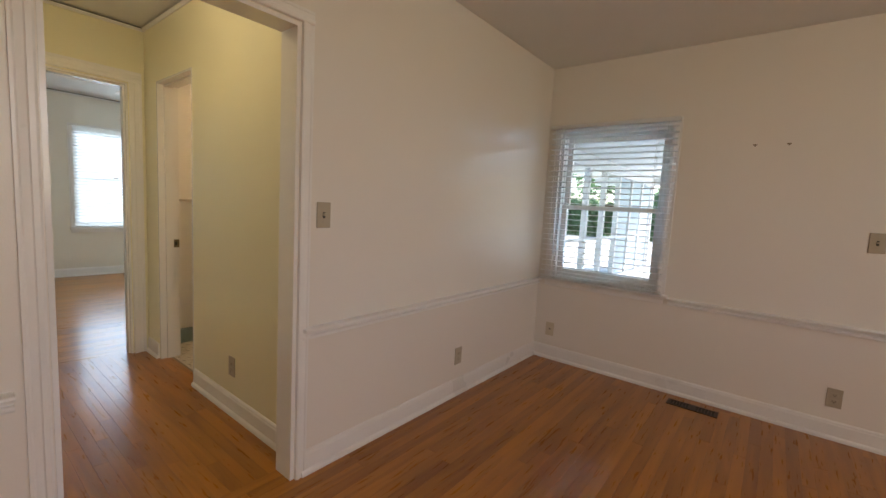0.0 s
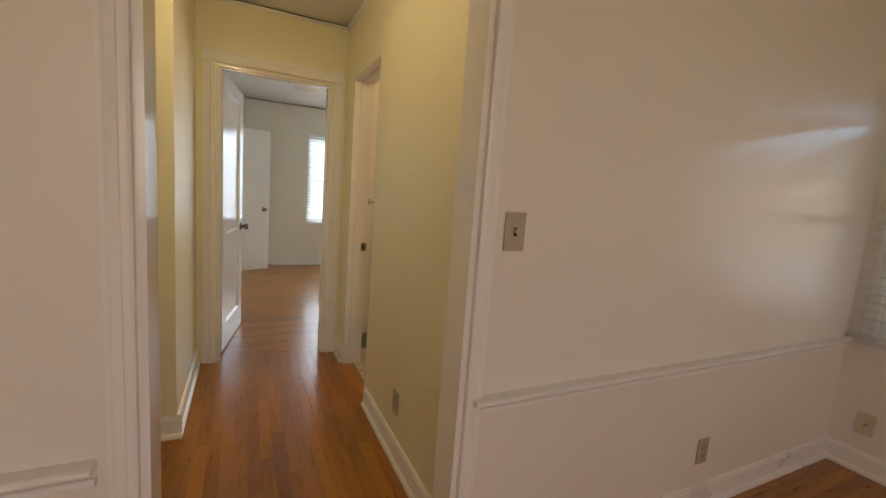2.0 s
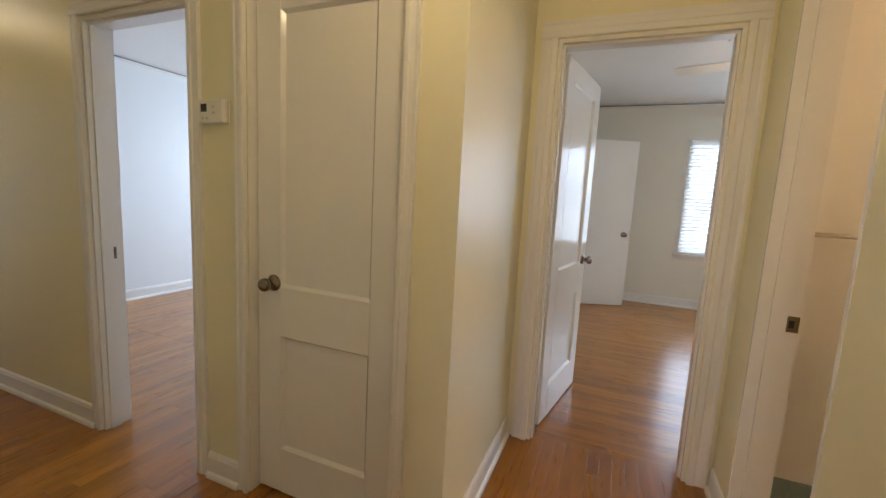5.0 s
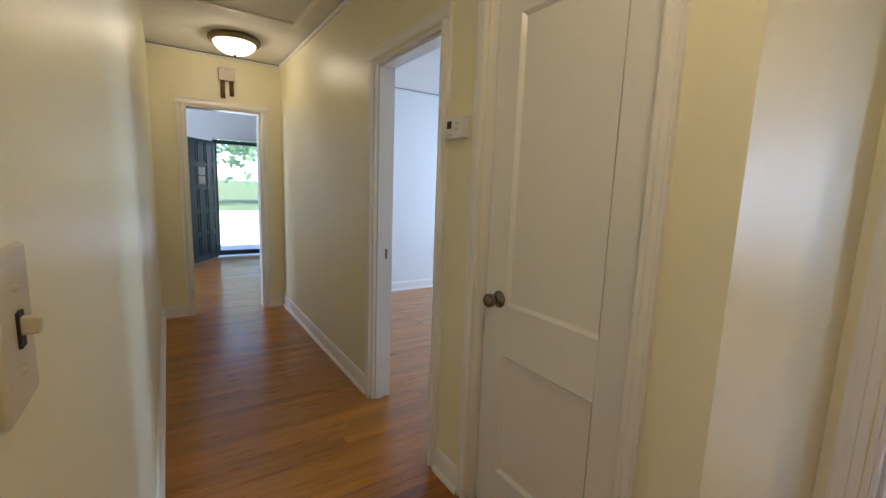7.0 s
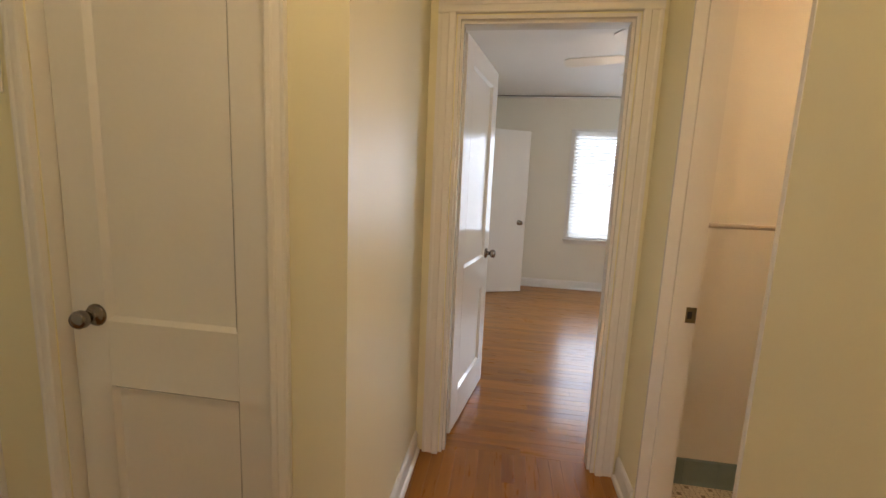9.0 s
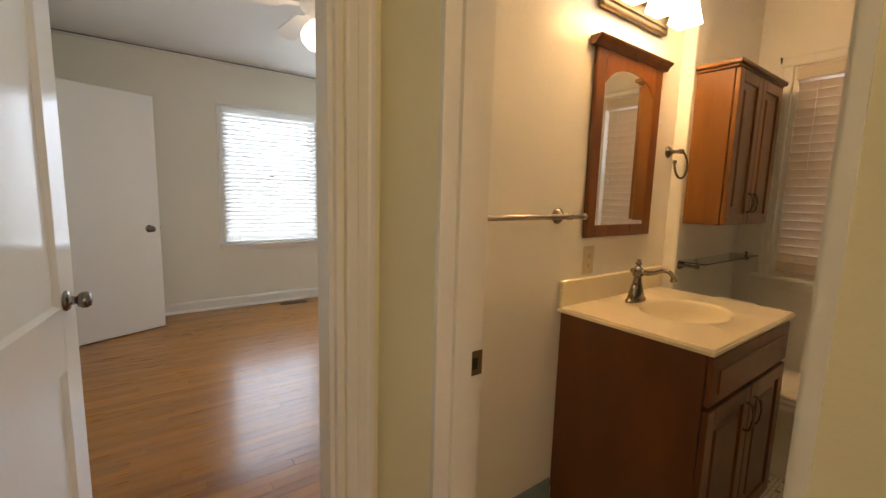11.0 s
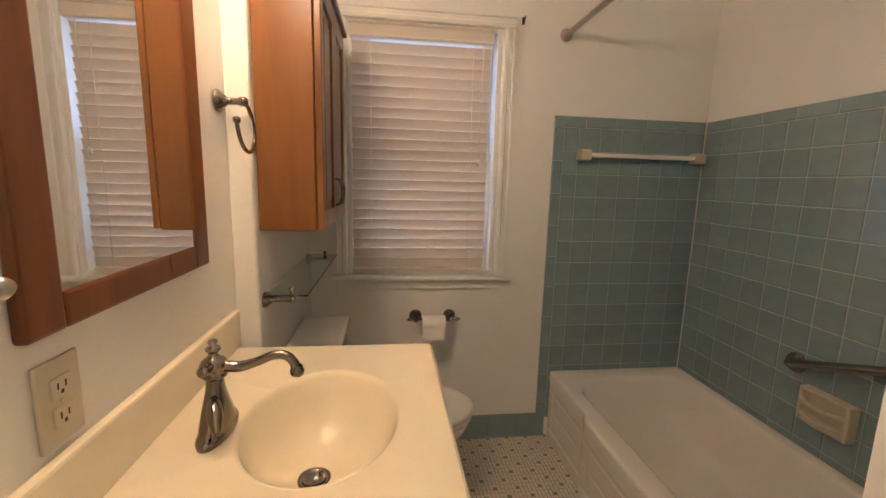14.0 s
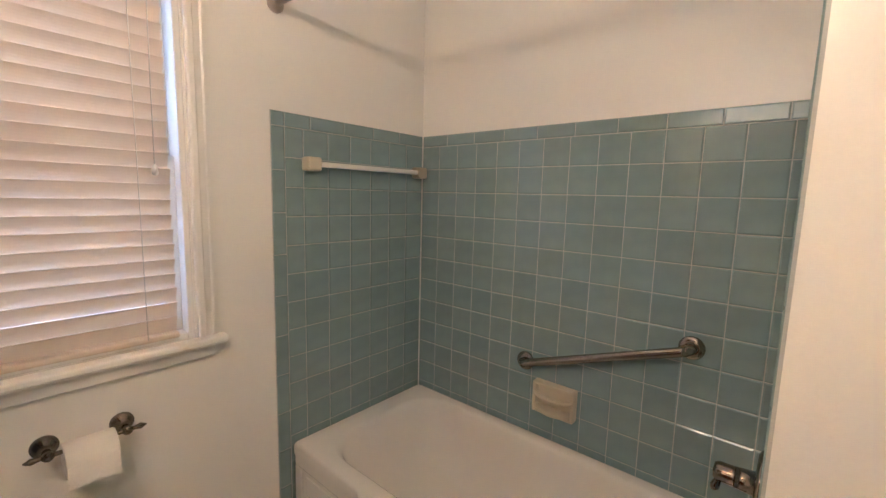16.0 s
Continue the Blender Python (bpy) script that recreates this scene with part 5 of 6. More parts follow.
for s in (-1, 1):
    b = bmesh.new()
    lathe(b, [(0.014, 0), (0.014, 0.012), (0.009, 0.02), (0, 0.022)], T(s * 0.112, -0.33, 0.008), 12)
    part("bolt_cap", b, M_WPLASTIC, to)

# ---------------------------------------------------------------- bath fittings
bar = thing("ceramic_towel_bar", T(0, 0, 0), "white ceramic and plastic towel bar on the tiles", "towel bar")
for py in (2.055, 2.645):
    b = bmesh.new()
    box(b, 3.818, py - 0.028, 1.438, 3.874, py + 0.028, 1.490, bevel=0.008)
    part("post", b, M_IVORY, bar)
b = bmesh.new()
box(b, 3.828, 2.06, 1.455, 3.848, 2.64, 1.475, bevel=0.004)
part("bar", b, M_WPLASTIC, bar)

gb = thing("grab_bar", T(0, 0, 0), "slanted brushed steel grab bar on the tiles", "grab bar")
b = bmesh.new()
A, B = Vector((3.245, 2.006, 0.672)), Vector((2.645, 2.006, 0.885))
d, out = (B - A).normalized(), Vector((0, 1, 0))
tube(b, arc([A, A + out * 0.032, A + out * 0.045 + d * 0.018, A + out * 0.048 + d * 0.06, B + out * 0.048 - d * 0.06, B + out * 0.045 - d * 0.018, B + out * 0.032, B], 6), 0.0165, 16)
part("bar", b, M_STEEL, gb)
for p in (A, B):
    b = bmesh.new()
    lathe(b, [(0, 0), (0.039, 0), (0.039, 0.006), (0.036, 0.011), (0.018, 0.012)], Matrix.Translation(p) @ Matrix.Rotation(radians(-90), 4, "X"), 24)
    part("flange", b, M_STEEL, gb)

sd = thing("soap_dish", T(0, 0, 0), "ivory ceramic soap dish with grip bar, set in the tiles", "soap dish")
b = bmesh.new()
box(b, 3.012, 2.004, 0.484, 3.188, 2.011, 0.612, bevel=0.002)
for q in ((3.012, 0.484, 3.026, 0.612), (3.174, 0.484, 3.188, 0.612), (3.026, 0.600, 3.174, 0.612), (3.026, 0.484, 3.174, 0.496)):
    box(b, q[0], 2.009, q[1], q[2], 2.044, q[3], bevel=0.004)
tray = [(3.026 + 0.148 * k / 12, 2.030 + 0.040 * math.sin(math.pi * k / 12) ** 0.6) for k in range(13)]
prism(b, [(3.026, 2.010)] + tray + [(3.174, 2.010)], T(0, 0, 0.496), 0.012)
tube(b, [(x, y, 0.514) for x, y in tray], 0.007, 10)
part("dish", b, M_IVORY, sd)
b = bmesh.new()
tube(b, arc([(3.022, 2.036, 0.566), (3.05, 2.056, 0.562), (3.10, 2.066, 0.560), (3.15, 2.056, 0.562), (3.178, 2.036, 0.566)], 5), 0.0085, 10)
part("grip", b, M_IVORY, sd)

va = thing("bath_valve", T(0, 0, 0), "nickel bath mixer valve with lever handle", "tap")
b = bmesh.new()
lathe(b, [(0, 0), (0.085, 0), (0.085, 0.004), (0.075, 0.010), (0.03, 0.012), (0.026, 0.05), (0.028, 0.052)], T(2.428, 2.30, 0.665) @ Y90, 28)
part("escutcheon", b, M_NICKEL, va)
b = bmesh.new()
lathe(b, [(0.024, 0.05), (0.025, 0.056), (0.025, 0.088), (0.020, 0.097), (0, 0.100)], T(2.428, 2.30, 0.665) @ Y90, 20)
tube(b, arc([(2.51, 2.30, 0.665), (2.515, 2.305, 0.64), (2.522, 2.308, 0.615)], 4), [0.010, 0.009, 0.009, 0.008, 0.009, 0.010, 0.011, 0.010, 0.006][:9], 12)
part("handle", b, M_NICKEL, va)
b = bmesh.new()
tube(b, [(2.428, 2.30, 0.45), (2.50, 2.30, 0.452), (2.545, 2.30, 0.447), (2.555, 2.30, 0.435)], [0.026, 0.024, 0.022, 0.018], 16)
part("spout", b, M_NICKEL, va)

rod = thing("shower_rod", T(0, 0, 0), "brushed nickel shower curtain rod", "curtain rod")
b = bmesh.new()
tube(b, [(2.405, 2.762, 2.000), (3.872, 2.762, 2.000)], 0.0125, 16)
part("rod", b, M_RODNICKEL, rod)
for x, a in ((3.878, -90), (2.421, 90)):
    b = bmesh.new()
    lathe(b, [(0, 0), (0.029, 0), (0.029, 0.010), (0.022, 0.020), (0.015, 0.026), (0.0135, 0.03)], T(x, 2.762, 2.0) @ Matrix.Rotation(radians(a), 4, "Y"), 20)
    part("flange", b, M_RODNICKEL, rod)
b = bmesh.new()
lathe(b, [(0, 0), (0.025, 0), (0.025, 0.004), (0.012, 0.012)], T(2.428, 2.38, 1.93) @ Y90, 16)
tube(b, arc([(2.43, 2.38, 1.93), (2.50, 2.38, 1.945), (2.56, 2.38, 1.91)], 5), 0.009, 10)
lathe(b, [(0.010, 0), (0.014, 0.02), (0.034, 0.05), (0.034, 0.058), (0, 0.058)], T(2.555, 2.38, 1.915) @ Matrix.Rotation(radians(140), 4, "Y"), 18)
solid("shower", b, M_NICKEL, "nickel shower head on a short arm", "shower head")

# ---------------------------------------------------------------- plates, vents and other small fittings


def plate(name, kind, at, n, label, material):
    """A switch or outlet plate, 70 x 115 mm; local z faces the room."""
    m = Matrix.Translation(at) @ Matrix((Vector((0, 0, 1)).cross(Vector(n)), Vector((0, 0, 1)), Vector(n))).transposed().to_4x4()
    p = thing(name, m, label, "light switch" if kind == "switch" else "outlet")
    b = bmesh.new()
    box(b, -0.036, -0.058, 0, 0.036, 0.058, 0.006, bevel=0.0025)
    part("cover", b, material, p)
    if kind == "switch":
        b = bmesh.new()
        box(b, -0.006, -0.013, 0.005, 0.006, 0.013, 0.008)
        part("slot", b, M_BLACK, p)
        b = bmesh.new()
        box(b, -0.005, -0.004, 0.005, 0.005, 0.009, 0.018, bevel=0.002)
        part("toggle", b, material, p)
    elif kind == "outlet":
        for s in (-1, 1):
            b = bmesh.new()
            box(b, -0.017, s * 0.020 - 0.014, 0.005, 0.017, s * 0.020 + 0.014, 0.0085, bevel=0.002)
            r = part("receptacle", b, material, p)
            b = bmesh.new()
            for x in (-0.0065, 0.0065):
                box(b, x - 0.0013, s * 0.020 - 0.003, 0.008, x + 0.0013, s * 0.020 + 0.006, 0.0088)
            box(b, -0.0025, s * 0.020 - 0.010, 0.008, 0.0025, s * 0.020 - 0.005, 0.0088)
            part("slots", b, M_BLACK, r)
    else:
        b = bmesh.new()
        box(b, -0.007, -0.006, 0.005, 0.007, 0.006, 0.0066)
        part("jack", b, M_BLACK, p)
    for z in ((-0.030, 0.030) if kind == "switch" else (0.0,)):
        b = bmesh.new()
        lathe(b, [(0.0035, 0.0055), (0.003, 0.0072), (0, 0.0075)], T(0, z, 0), 10)
        part("screw", b, material, p)
    return p


plate("light_switch", "switch", (1.565, 1.744, 1.207), (0, -1, 0), "tan toggle light switch beside the opening", M_TAN)
plate("wall_outlet", "outlet", (2.668, 1.744, 0.272), (0, -1, 0), "tan wall outlet above the baseboard", M_TAN)
plate("wall_outlet", "outlet", (1.519, 2.525, 0.285), (-1, 0, 0), "tan wall outlet in the hall", M_TAN)
plate("light_switch", "switch", (3.819, -0.306, 1.198), (-1, 0, 0), "tan toggle light switch on the window wall", M_TAN)
plate("wall_outlet", "outlet", (3.819, -0.229, 0.255), (-1, 0, 0), "tan wall outlet below the chair rail", M_TAN)
plate("light_switch", "switch", (0.540, 1.931, 1.215), (0, 1, 0), "ivory toggle light switch on the hall wall", M_IVORY)
plate("phone_jack", "blank", (3.819, 1.60, 0.262), (-1, 0, 0), "ivory phone jack plate in the corner", M_IVORY)
plate("wall_outlet", "outlet", (2.482, 3.989, 1.028), (0, -1, 0), "ivory outlet above the vanity backsplash", M_IVORY)
plate("wall_outlet", "outlet", (2.885, 7.869, 0.29), (0, -1, 0), "white outlet beside the bedroom window", M_WPLASTIC)

th = thing("thermostat", T(-0.478, 3.029, 1.562), "white wall thermostat with small grey display", "thermostat")
b = bmesh.new()
box(b, -0.070, -0.006, -0.046, 0.070, 0.0, 0.046, bevel=0.003)
box(b, -0.066, -0.030, -0.043, 0.066, -0.005, 0.043, bevel=0.006)
part("case", b, M_WPLASTIC, th)
b = bmesh.new()
box(b, -0.050, -0.0312, -0.002, -0.018, -0.0300, 0.028, bevel=0.0005)
part("display", b, M_BLACK, th)
for bx, bz in ((0.018, 0.016), (0.018, -0.006), (-0.038, -0.026), (-0.016, -0.026)):
    b = bmesh.new()
    box(b, bx - 0.006, -0.0325, bz - 0.005, bx + 0.006, -0.0295, bz + 0.005, bevel=0.001)
    part("button", b, M_IVORY, th)


def register(name, x, y, w, d, label):
    r = thing(name, T(x, y, 0), label, "floor vent")
    b = bmesh.new()
    hx, hy = w / 2, d / 2
    for q in ((-hx, -hy, hx, -hy + 0.016), (-hx, hy - 0.016, hx, hy), (-hx, -hy + 0.016, -hx + 0.016, hy - 0.016), (hx - 0.016, -hy + 0.016, hx, hy - 0.016)):
        box(b, q[0], q[1], 0.0, q[2], q[3], 0.005, bevel=0.0015)
    part("frame", b, M_VENT, r)
    b = bmesh.new()
    box(b, -hx + 0.014, -hy + 0.014, 0.0003, hx - 0.014, hy - 0.014, 0.0010)
    part("duct", b, M_BLACK, r)
    b = bmesh.new()
    if w > d:
        box(b, -0.018, -hy + 0.015, 0.0008, 0.018, hy - 0.015, 0.0048, bevel=0.001)
    else:
        box(b, -hx + 0.015, -0.018, 0.0008, hx - 0.015, 0.018, 0.0048, bevel=0.001)
    part("centre_bar", b, M_VENT, r)
    n = int(max(w, d) / 0.018)
    for k in range(1, n):
        b = bmesh.new()
        if w > d:
            x0 = -hx + w * k / n
            box(b, x0 - 0.003, -hy + 0.014, 0.0008, x0 + 0.003, hy - 0.014, 0.004)
        else:
            y0 = -hy + d * k / n
            box(b, -hx + 0.014, y0 - 0.003, 0.0008, hx - 0.014, y0 + 0.003, 0.004)
        part("slat", b, M_VENT, r)
    return r


register("floor_vent", 3.655, 0.47, 0.10, 0.30, "brown metal floor vent by the window wall")
register("floor_vent", 2.41, 7.72, 0.30, 0.10, "brown metal floor vent under the bedroom window")

for ny in (0.313, 0.142):
    b = bmesh.new()
    tube(b, [(3.819, ny, 1.768), (3.806, ny, 1.771)], 0.0022, 6)
    lathe(b, [(0, 0), (0.005, 0), (0.005, 0.0015), (0, 0.002)], T(3.806, ny, 1.771) @ Matrix.Rotation(radians(-90), 4, "Y"), 8)
    box(b, 3.8185, ny - 0.010, 1.774, 3.8195, ny + 0.012, 1.780)
    solid("picture_nail", b, M_BRASSDARK, "small bare metal nail in the plain wall", "nail", "nails in the dining wall")

for sx in (3.815, 2.968):
    b = bmesh.new()
    box(b, 3.868, sx - 0.006, 2.03, 3.879, sx + 0.006, 2.06, bevel=0.001)
    tube(b, arc([(3.866, sx, 2.05), (3.850, sx, 2.046), (3.848, sx, 2.058)], 4), 0.003, 8)
    solid("curtain_rod_bracket", b, M_PEWTER, "small dark metal curtain rod bracket", "bracket", "brackets by the bathroom window")

# strike plates in the jambs
for nm, lo, hi in (("strike_plate", (1.604, 3.692, 0.855), (1.650, 3.6955, 0.915)), ("strike_plate", (-1.3155, 3.085, 0.885), (-1.3120, 3.118, 0.945))):
    b = bmesh.new()
    box(b, *lo, *hi, bevel=0.0008, seg=1)
    cx, cy, cz = ((p + q) / 2 for p, q in zip(lo, hi))
    sp = solid(nm, b, M_BRASSDARK, "aged brass strike plate in the door jamb", "strike plate")
    b = bmesh.new()
    if hi[0] - lo[0] > 0.01:
        box(b, cx - 0.008, lo[1] - 0.0006, cz - 0.014, cx + 0.008, lo[1] + 0.0005, cz + 0.014)
    else:
        box(b, hi[0] - 0.0005, cy - 0.008, cz - 0.014, hi[0] + 0.0006, cy + 0.008, cz + 0.014)
    part("latch_hole", b, M_BLACK, sp)

# ---------------------------------------------------------------- hall ceiling lamp, chime, hatch
hl = thing("ceiling_lamp", T(-3.03, 2.545, CEIL), "lit frosted glass dome ceiling lamp with bronze rim", "ceiling lamp")
b = bmesh.new()
lathe(b, [(0, 0), (0.175, 0), (0.194, -0.012), (0.197, -0.030), (0.186, -0.046), (0.158, -0.048)], Matrix.Identity(4), 40)
part("rim", b, M_BRASSDARK, hl, "bronze-brown rim")
b = bmesh.new()
lathe(b, [(0.160, -0.036), (0.158, -0.055), (0.140, -0.085), (0.105, -0.112), (0.060, -0.128), (0.015, -0.133), (0, -0.133)], Matrix.Identity(4), 40)
g = part("dome", b, M_LAMPGLOW, hl, "glowing frosted glass dome")
g.visible_shadow = False
b = bmesh.new()
lathe(b, [(0, -0.131), (0.013, -0.132), (0.014, -0.138), (0.007, -0.142), (0.009, -0.150), (0.005, -0.158), (0, -0.160)], Matrix.Identity(4), 16)
part("finial", b, M_BRASSDARK, hl)

copy_thing(hl, T(0.76, 2.46, CEIL))

ch = thing("door_chime", T(-3.649, 2.545, 2.25), "door chime with cream cover and bronze tubes", "door chime")
b = bmesh.new()
box(b, 0.0, -0.070, -0.01, 0.045, 0.070, 0.10, bevel=0.006)
part("cover", b, M_IVORY, ch)
for y, z in ((-0.045, -0.17), (-0.026, -0.17), (0.030, -0.145), (0.048, -0.145)):
    b = bmesh.new()
    tube(b, [(0.024, y, 0.0), (0.024, y, z)], 0.0105, 14)
    part("tube", b, M_BRONZE, ch)

hatch = thing("attic_hatch", T(-2.10, 2.55, CEIL), "painted attic hatch with moulded frame in the ceiling", "hatch")
b = bmesh.new()
box(b, -0.27, -0.30, -0.004, 0.27, 0.30, 0.001)
part("panel", b, M_CEIL, hatch)
b = bmesh.new()
for q in ((-0.31, -0.34, 0.31, -0.30), (-0.31, 0.30, 0.31, 0.34), (-0.31, -0.30, -0.27, 0.30), (0.27, -0.30, 0.31, 0.30)):
    box(b, q[0], q[1], -0.016, q[2], q[3], 0.001, bevel=0.004)
part("frame", b, M_TRIM, hatch)


def ceiling_strip(name, a, b_, n, z):
    """Slim cornice strip, with a dark strip above it for the gap's shade."""
    a, b_, n = Vector((*a, z)), Vector((*b_, z)), Vector((*n, 0))
    d = (b_ - a).normalized()
    m = Matrix.Translation(a) @ Matrix((n, Vector((0, 0, 1)), d)).transposed().to_4x4()
    bm = bmesh.new()
    prism(bm, [(0, -0.030), (0.008, -0.030), (0.014, -0.018), (0.018, -0.010), (0, -0.010)], m, (b_ - a).length, 0)
    # Solid near-black strip: the shade of the gap is put in as colour.
    prism(bm, [(0, -0.0095), (0.004, -0.0095), (0.004, 0.0), (0, 0.0)], m, (b_ - a).length, 1)
    return structure(name, bm, [M_CEIL, M_SHADOWLINE], "slim cornice strip under a dark strip for the gap's shade", "trim")


ceiling_strip("trim_cornice_bedroom_north", (0.48, 7.87), (3.88, 7.87), (0, -1), BEDCEIL)
ceiling_strip("trim_cornice_hall_end", (-3.65, 1.93), (-3.65, 3.03), (1, 0), CEIL)
ceiling_strip("trim_cornice_hall_north", (-3.63, 3.03), (0.548, 3.03), (0, -1), CEIL)
ceiling_strip("trim_cornice_hall_bedroom", (0.548, 3.97), (1.52, 3.97), (0, -1), CEIL)
ceiling_strip("trim_cornice_hall_bath", (1.52, 1.95), (1.52, 3.95), (-1, 0), CEIL)
ceiling_strip("trim_cornice_side_room", (-3.68, 3.15), (-3.68, 7.0), (1, 0), CEIL)
ceiling_strip("trim_cornice_bath_east", (3.88, 2.0), (3.88, 3.925), (-1, 0), CEIL)

# ---------------------------------------------------------------- bedroom ceiling fan
fan = thing("ceiling_fan", T(1.93, 5.51, BEDCEIL), "white ceiling fan with lit glass globe, at rest", "ceiling fan")
b = bmesh.new()
lathe(b, [(0, 0), (0.07, 0), (0.07, -0.02), (0.05, -0.045), (0.02, -0.05), (0.018, -0.14), (0.06, -0.15), (0.10, -0.165), (0.11, -0.20), (0.10, -0.235), (0.06, -0.25), (0.055, -0.30), (0, -0.30)], Matrix.Identity(4), 32)
part("motor", b, M_WPLASTIC, fan)
for k in range(5):
    b = bmesh.new()
    m = Matrix.Rotation(radians(20 + 72 * k), 4, "Z") @ T(0.09, 0, -0.215) @ Matrix.Rotation(radians(12), 4, "X")
    out = [(0.0, -0.018), (0.10, -0.022), (0.14, -0.055), (0.50, -0.068), (0.545, -0.05), (0.555, 0.0), (0.545, 0.05), (0.50, 0.068), (0.14, 0.055), (0.10, 0.022), (0.0, 0.018)]
    prism(b, out, m, 0.008)
    part("blade", b, M_WPLASTIC, fan)
b = bmesh.new()
lathe(b, [(0.055, -0.30), (0.085, -0.33), (0.105, -0.37), (0.10, -0.41), (0.07, -0.445), (0.03, -0.46), (0, -0.462)], Matrix.Identity(4), 28)
g = part("globe", b, M_FANGLOW, fan, "glowing frosted glass globe")
g.visible_shadow = False

# ---------------------------------------------------------------- front door and storm door
fd = thing("front_door", T(-7.06, 2.70, 0.012) @ Matrix.Rotation(radians(-33), 4, "Z"), "open dark teal panelled front door with small panes", "door")
b = bmesh.new()
box(b, 0, -0.02, 0, 0.84, 0.02, 1.92, bevel=0.003)
part("leaf", b, M_TEALDOOR, fd)
for i in range(3):
    for j in range(5):
        x0, z0 = 0.08 + i * 0.24, 0.10 + j * 0.365
        if i == 1 and j == 3:
            for px in (0, 1):
                for pz in (0, 1):
                    b = bmesh.new()
                    box(b, x0 + 0.01 + px * 0.095, -0.025, z0 + 0.03 + pz * 0.14, x0 + 0.095 + px * 0.095, 0.025, z0 + 0.155 + pz * 0.14)
                    part("pane", b, M_PAPER, fd, "pale bright window pane")
            continue
        b = bmesh.new()
        for s in (-1, 1):
            for q in ((x0, z0, x0 + 0.20, z0 + 0.018), (x0, z0 + 0.302, x0 + 0.20, z0 + 0.32), (x0, z0 + 0.018, x0 + 0.018, z0 + 0.302), (x0 + 0.182, z0 + 0.018, x0 + 0.20, z0 + 0.302)):
                box(b, q[0], s * 0.020 - 0.008, q[1], q[2], s * 0.020 + 0.008, q[3])
        part("panel_moulding", b, M_TEALDOOR, fd)
sdoor = thing("storm_door", T(-7.12, 0, 0), "dark-framed glass storm door", "door")
b = bmesh.new()
for q in ((2.69, 0.02, 2.745, 1.97), (3.475, 0.02, 3.53, 1.97), (2.745, 1.91, 3.475, 1.97), (2.745, 0.02, 3.475, 0.10)):
    box(b, -0.015, q[0], q[1], 0.015, q[2], q[3], bevel=0.003)
part("frame", b, M_TEALDOOR, sdoor)
b = bmesh.new()
box(b, -0.003, 2.74, 0.095, 0.003, 3.48, 1.915)
g = part("pane", b, M_GLASS, sdoor)
g.visible_shadow = False
b = bmesh.new()
box(b, 0.012, 3.485, 0.86, 0.035, 3.515, 0.96, bevel=0.004)
tube(b, [(0.03, 3.50, 0.93), (0.06, 3.50, 0.93), (0.065, 3.43, 0.93)], 0.007, 8)
part("handle", b, M_PEWTER, sdoor)

# ---------------------------------------------------------------- outdoors
b = bmesh.new()
N = 24
rows = []
for i in range(N + 1):
    row = []
    for j in range(N + 1):
        s, t = 2 * i / N - 1, 2 * j / N - 1
        x, y = 900 * s * abs(s) ** 1.6, 900 * t * abs(t) ** 1.6
        row.append(b.verts.new((x, y, -0.35)))
    rows.append(row)
for i in range(N):
    for j in range(N):
        b.faces.new([rows[i][j], rows[i + 1][j], rows[i + 1][j + 1], rows[i][j + 1]])
structure("ground", b, M_LAWN, "green lawn", "ground")
structure("road", boxes((-24, -120, -0.345, -18, 120, -0.335)), M_STREET, "pale sunlit concrete street", "road")
structure("pavement_walk", boxes((-17.5, 1.2, -0.349, -7.2, 6.4, -0.30)), M_CONCRETE, "pale sunlit concrete drive and walk", "pavement")
structure("pavement_drive", boxes((13.4, -22, -0.349, 30.0, 22, -0.31)), M_DRIVE, "pale sunlit gravel drive beyond the porch", "pavement")
structure("pavement_porch", boxes((4.02, -4.6, -0.35, 12.9, 4.4, -0.06)), M_CONCRETE, "grey painted concrete porch slab", "pavement")
M_PORCHPANEL = surface("pale_blue_porch_panel", (0.50, 0.60, 0.66), 0.5, grain=30, stain=1.5, vary=0.10)
porch = thing("porch", T(0, 0, 0), "white covered porch with square posts and a panelled side", "porch")
part("roof", boxes((4.03, -4.8, 2.32, 13.0, 4.5, 2.44)), M_PORCHWHITE, porch)
part("beam", boxes((12.68, -4.7, 2.12, 12.84, 4.4, 2.32), bevel=0.005), M_PORCHWHITE, porch)
part("side_beam", boxes((4.04, 2.83, 2.10, 12.68, 2.97, 2.32), bevel=0.005), M_PORCHWHITE, porch)
for py in (-4.5, -2.0, 2.9):
    part("post", boxes((12.69, py - 0.07, -0.06, 12.83, py + 0.07, 2.12), bevel=0.006), M_PORCHWHITE, porch)
for k in range(10):
    px = 4.25 + k * 0.93
    part("side_post", boxes((px - 0.05, 2.85, -0.06, px + 0.05, 2.95, 2.10), bevel=0.005), M_PORCHWHITE, porch)
    if k < 9:
        part("side_rail", boxes((px + 0.05, 2.86, 0.785, px + 0.88, 2.94, 0.83), bevel=0.004), M_PORCHWHITE, porch)
    if k in (6, 7, 8):
        part("side_panel", boxes((px + 0.05, 2.885, -0.02, px + 0.88, 2.915, 0.78), (px + 0.05, 2.885, 0.835, px + 0.88, 2.915, 2.09), bevel=0.004), M_PORCHPANEL, porch)
part("sill_beam", boxes((12.70, -4.7, -0.06, 12.82, 2.83, -0.02), bevel=0.005), M_PORCHWHITE, porch)


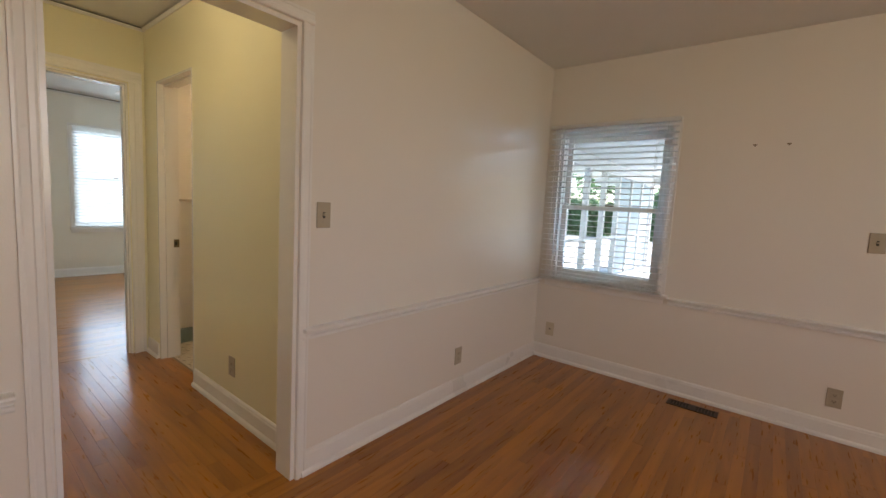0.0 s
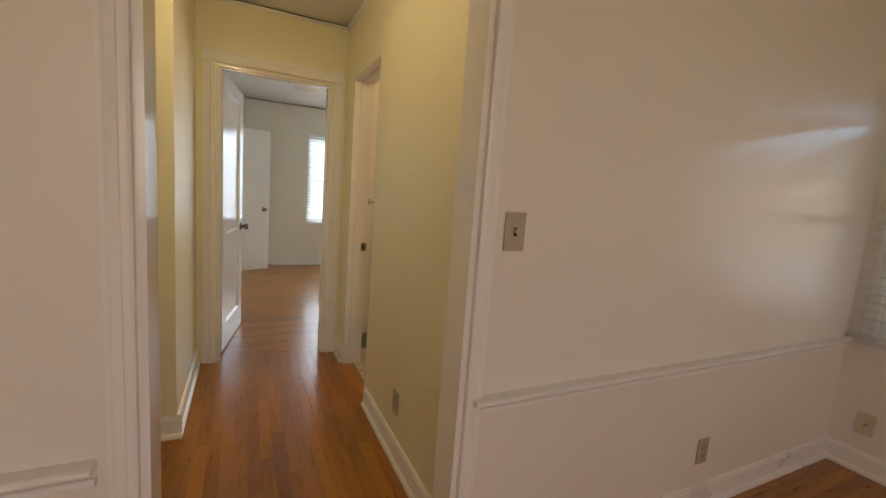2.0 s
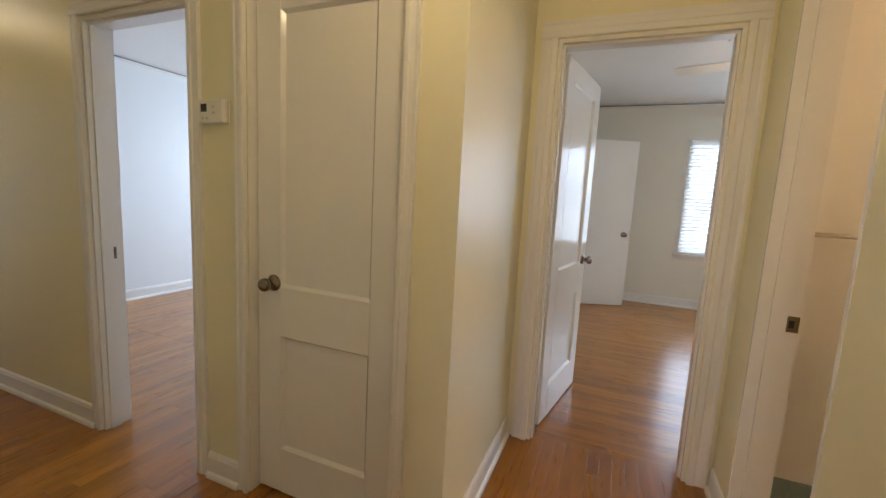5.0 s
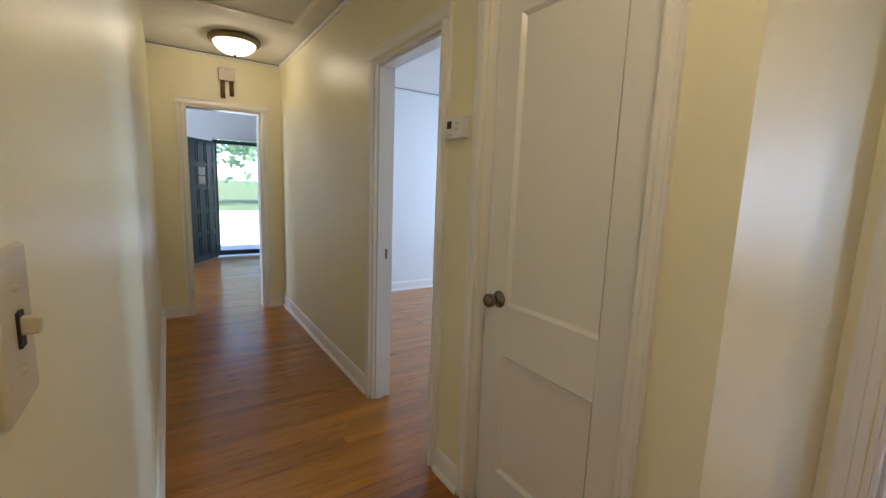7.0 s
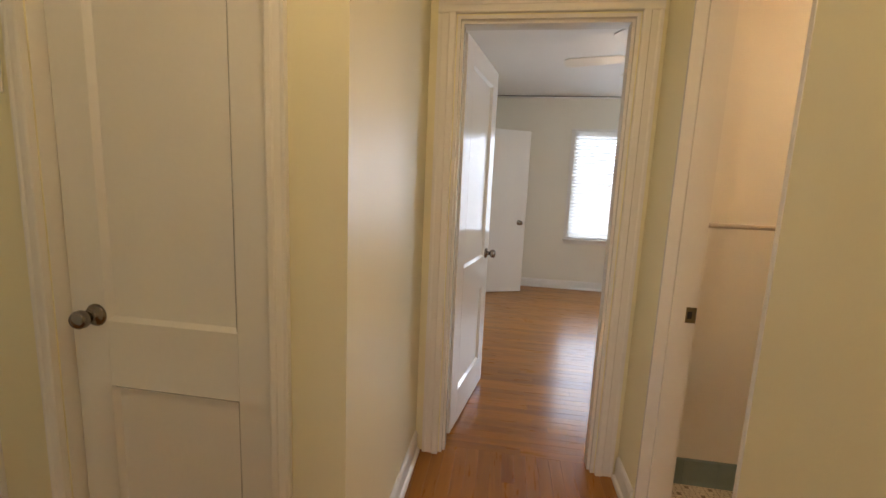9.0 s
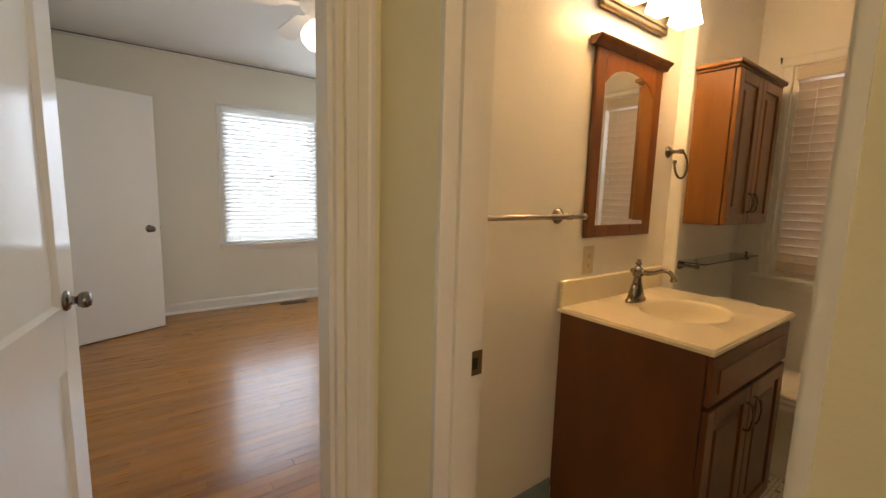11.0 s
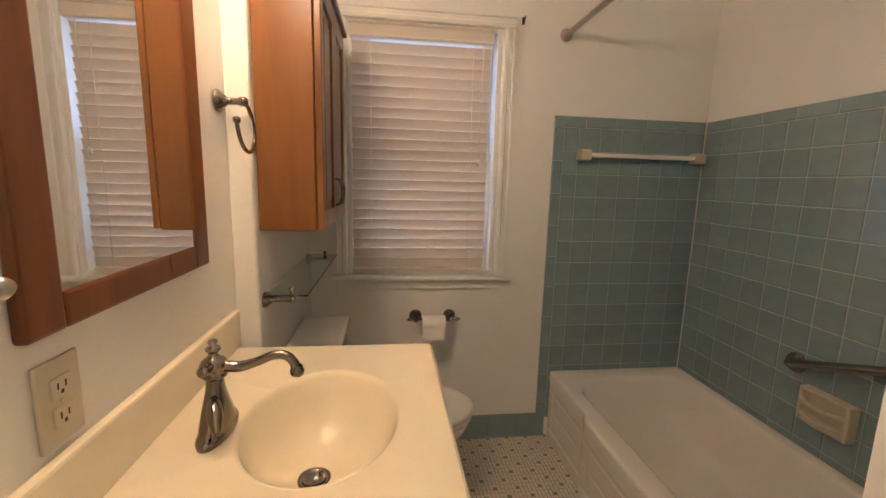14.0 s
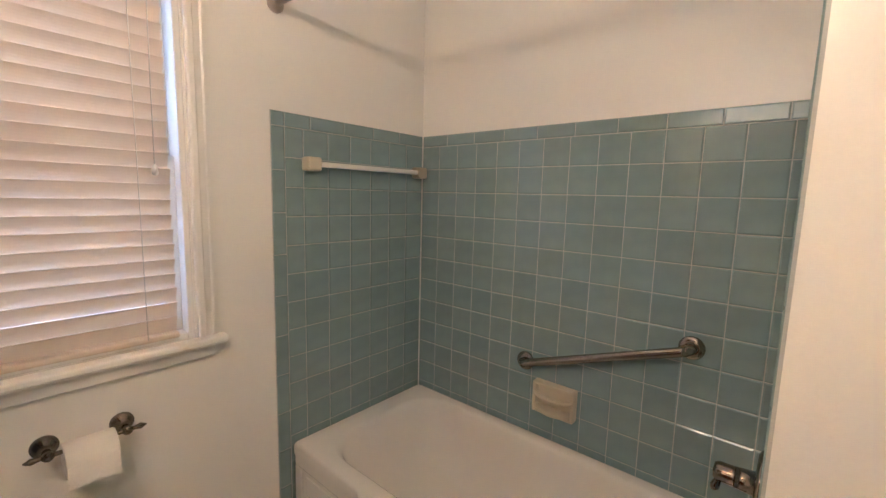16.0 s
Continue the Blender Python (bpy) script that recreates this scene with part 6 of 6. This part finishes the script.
def tree(name, x, y, h, r, seed, label):
    rng = random.Random(seed)
    t = thing(name, T(x, y, -0.35), label, "tree", "garden trees")
    bm = bmesh.new()
    trunk = arc([(0, 0, 0), (0.1 * r, 0.05, h * 0.2), (-0.05, 0.1, h * 0.42), (0.1, -0.1, h * 0.62)], 5)
    tube(bm, trunk, [0.055 * h * (1 - 0.65 * i / (len(trunk) - 1)) ** 1.2 * 0.5 for i in range(len(trunk))], 10)
    tips = []
    for k in range(9):
        a, z0 = rng.uniform(0, 2 * math.pi), h * rng.uniform(0.32, 0.6)
        e = Vector((math.cos(a) * r * rng.uniform(0.5, 0.9), math.sin(a) * r * rng.uniform(0.5, 0.9), z0 + h * rng.uniform(0.12, 0.35)))
        p = arc([(0, 0, z0), e * 0.5 + Vector((0, 0, z0 * 0.5)), e], 4)
        tube(bm, p, [0.014 * h * (1 - 0.8 * i / (len(p) - 1)) for i in range(len(p))], 6)
        tips.append(e)
    part("trunk", bm, M_BARK, t)
    verts, faces = [], []
    for k in range(2600):
        c = rng.choice(tips)
        p = c * rng.uniform(0.75, 1.1) + Vector((rng.gauss(0, r * 0.24), rng.gauss(0, r * 0.24), rng.gauss(0, h * 0.07)))
        s = rng.uniform(0.06, 0.16) * (r / 2.5)
        u = Vector((rng.gauss(0, 1), rng.gauss(0, 1), rng.gauss(0, 0.6))).normalized()
        w = u.orthogonal().normalized()
        o = len(verts)
        verts += [(p + u * s)[:], (p + w * s * 0.55)[:], (p - u * s)[:], (p - w * s * 0.55)[:]]
        faces.append((o, o + 1, o + 2, o + 3))
    me = bpy.data.meshes.new("crown")
    me.from_pydata(verts, [], faces)
    me.materials.append(M_LEAF)
    cr = new("crown", me)
    cr.parent = t
    return t


tree("tree", -14.5, 6.9, 6.5, 3.4, 1, "leafy green garden tree by the street")
tree("tree", -27, 0.5, 8.5, 4.6, 2, "large leafy street tree")
tree("tree", -28, 8.5, 9.0, 5.0, 3, "large leafy street tree")
hedge = thing("hedge", T(33.0, 6.0, -0.35), "dense shady green hedge beyond the porch", "hedge")
tagged(hedge, kind="stuff")
rng = random.Random(11)
verts, faces = [], []
for k in range(15000):
    y = rng.uniform(-16, 16)
    tall = 3.0 + 0.5 * math.sin(y * 0.9) + 0.3 * math.sin(y * 2.3 + 1)
    p = Vector((rng.gauss(0, 0.45), y, tall * rng.random() ** 0.85))
    q = rng.uniform(0.14, 0.32)
    u = Vector((rng.gauss(0, 1), rng.gauss(0, 1), rng.gauss(0, 0.7))).normalized()
    w = u.orthogonal().normalized()
    o = len(verts)
    verts += [(p + u * q)[:], (p + w * q * 0.6)[:], (p - u * q)[:], (p - w * q * 0.6)[:]]
    faces.append((o, o + 1, o + 2, o + 3))
me = bpy.data.meshes.new("leaves")
me.from_pydata(verts, [], faces)
me.materials.append(M_LEAF)
leaves = new("leaves", me)
leaves.parent = hedge
b = bmesh.new()
for k in range(12):
    tube(b, arc([(rng.gauss(0, 0.1), -10.5 + k * 1.9, 0), (rng.gauss(0, 0.15), -10.4 + k * 1.9, 1.0), (rng.gauss(0, 0.2), -10.2 + k * 1.9, 2.2)], 4), 0.03, 6)
part("stems", b, M_BARK, hedge)
tree("tree", 40.0, 11.5, 9.5, 5.0, 4, "leafy green tree beyond the porch")
tree("tree", 41.0, -1.5, 9.5, 5.0, 5, "leafy green tree beyond the porch")
tree("tree", 38.0, 22.5, 9.0, 5.0, 6, "leafy green tree beyond the porch")
# Added glowing panel; its emission stands in for bright daylight outside.
M_BACKGLOW = glow_mat("backdrop_daylight_glow", (0.80, 0.91, 1.0), 0.33)
structure("backdrop_bedroom", boxes((-4.0, 11.0, -0.35, 9.0, 11.1, 6.0)), M_BACKGLOW, "glowing panel standing in for daylight behind the bedroom window", "backdrop")
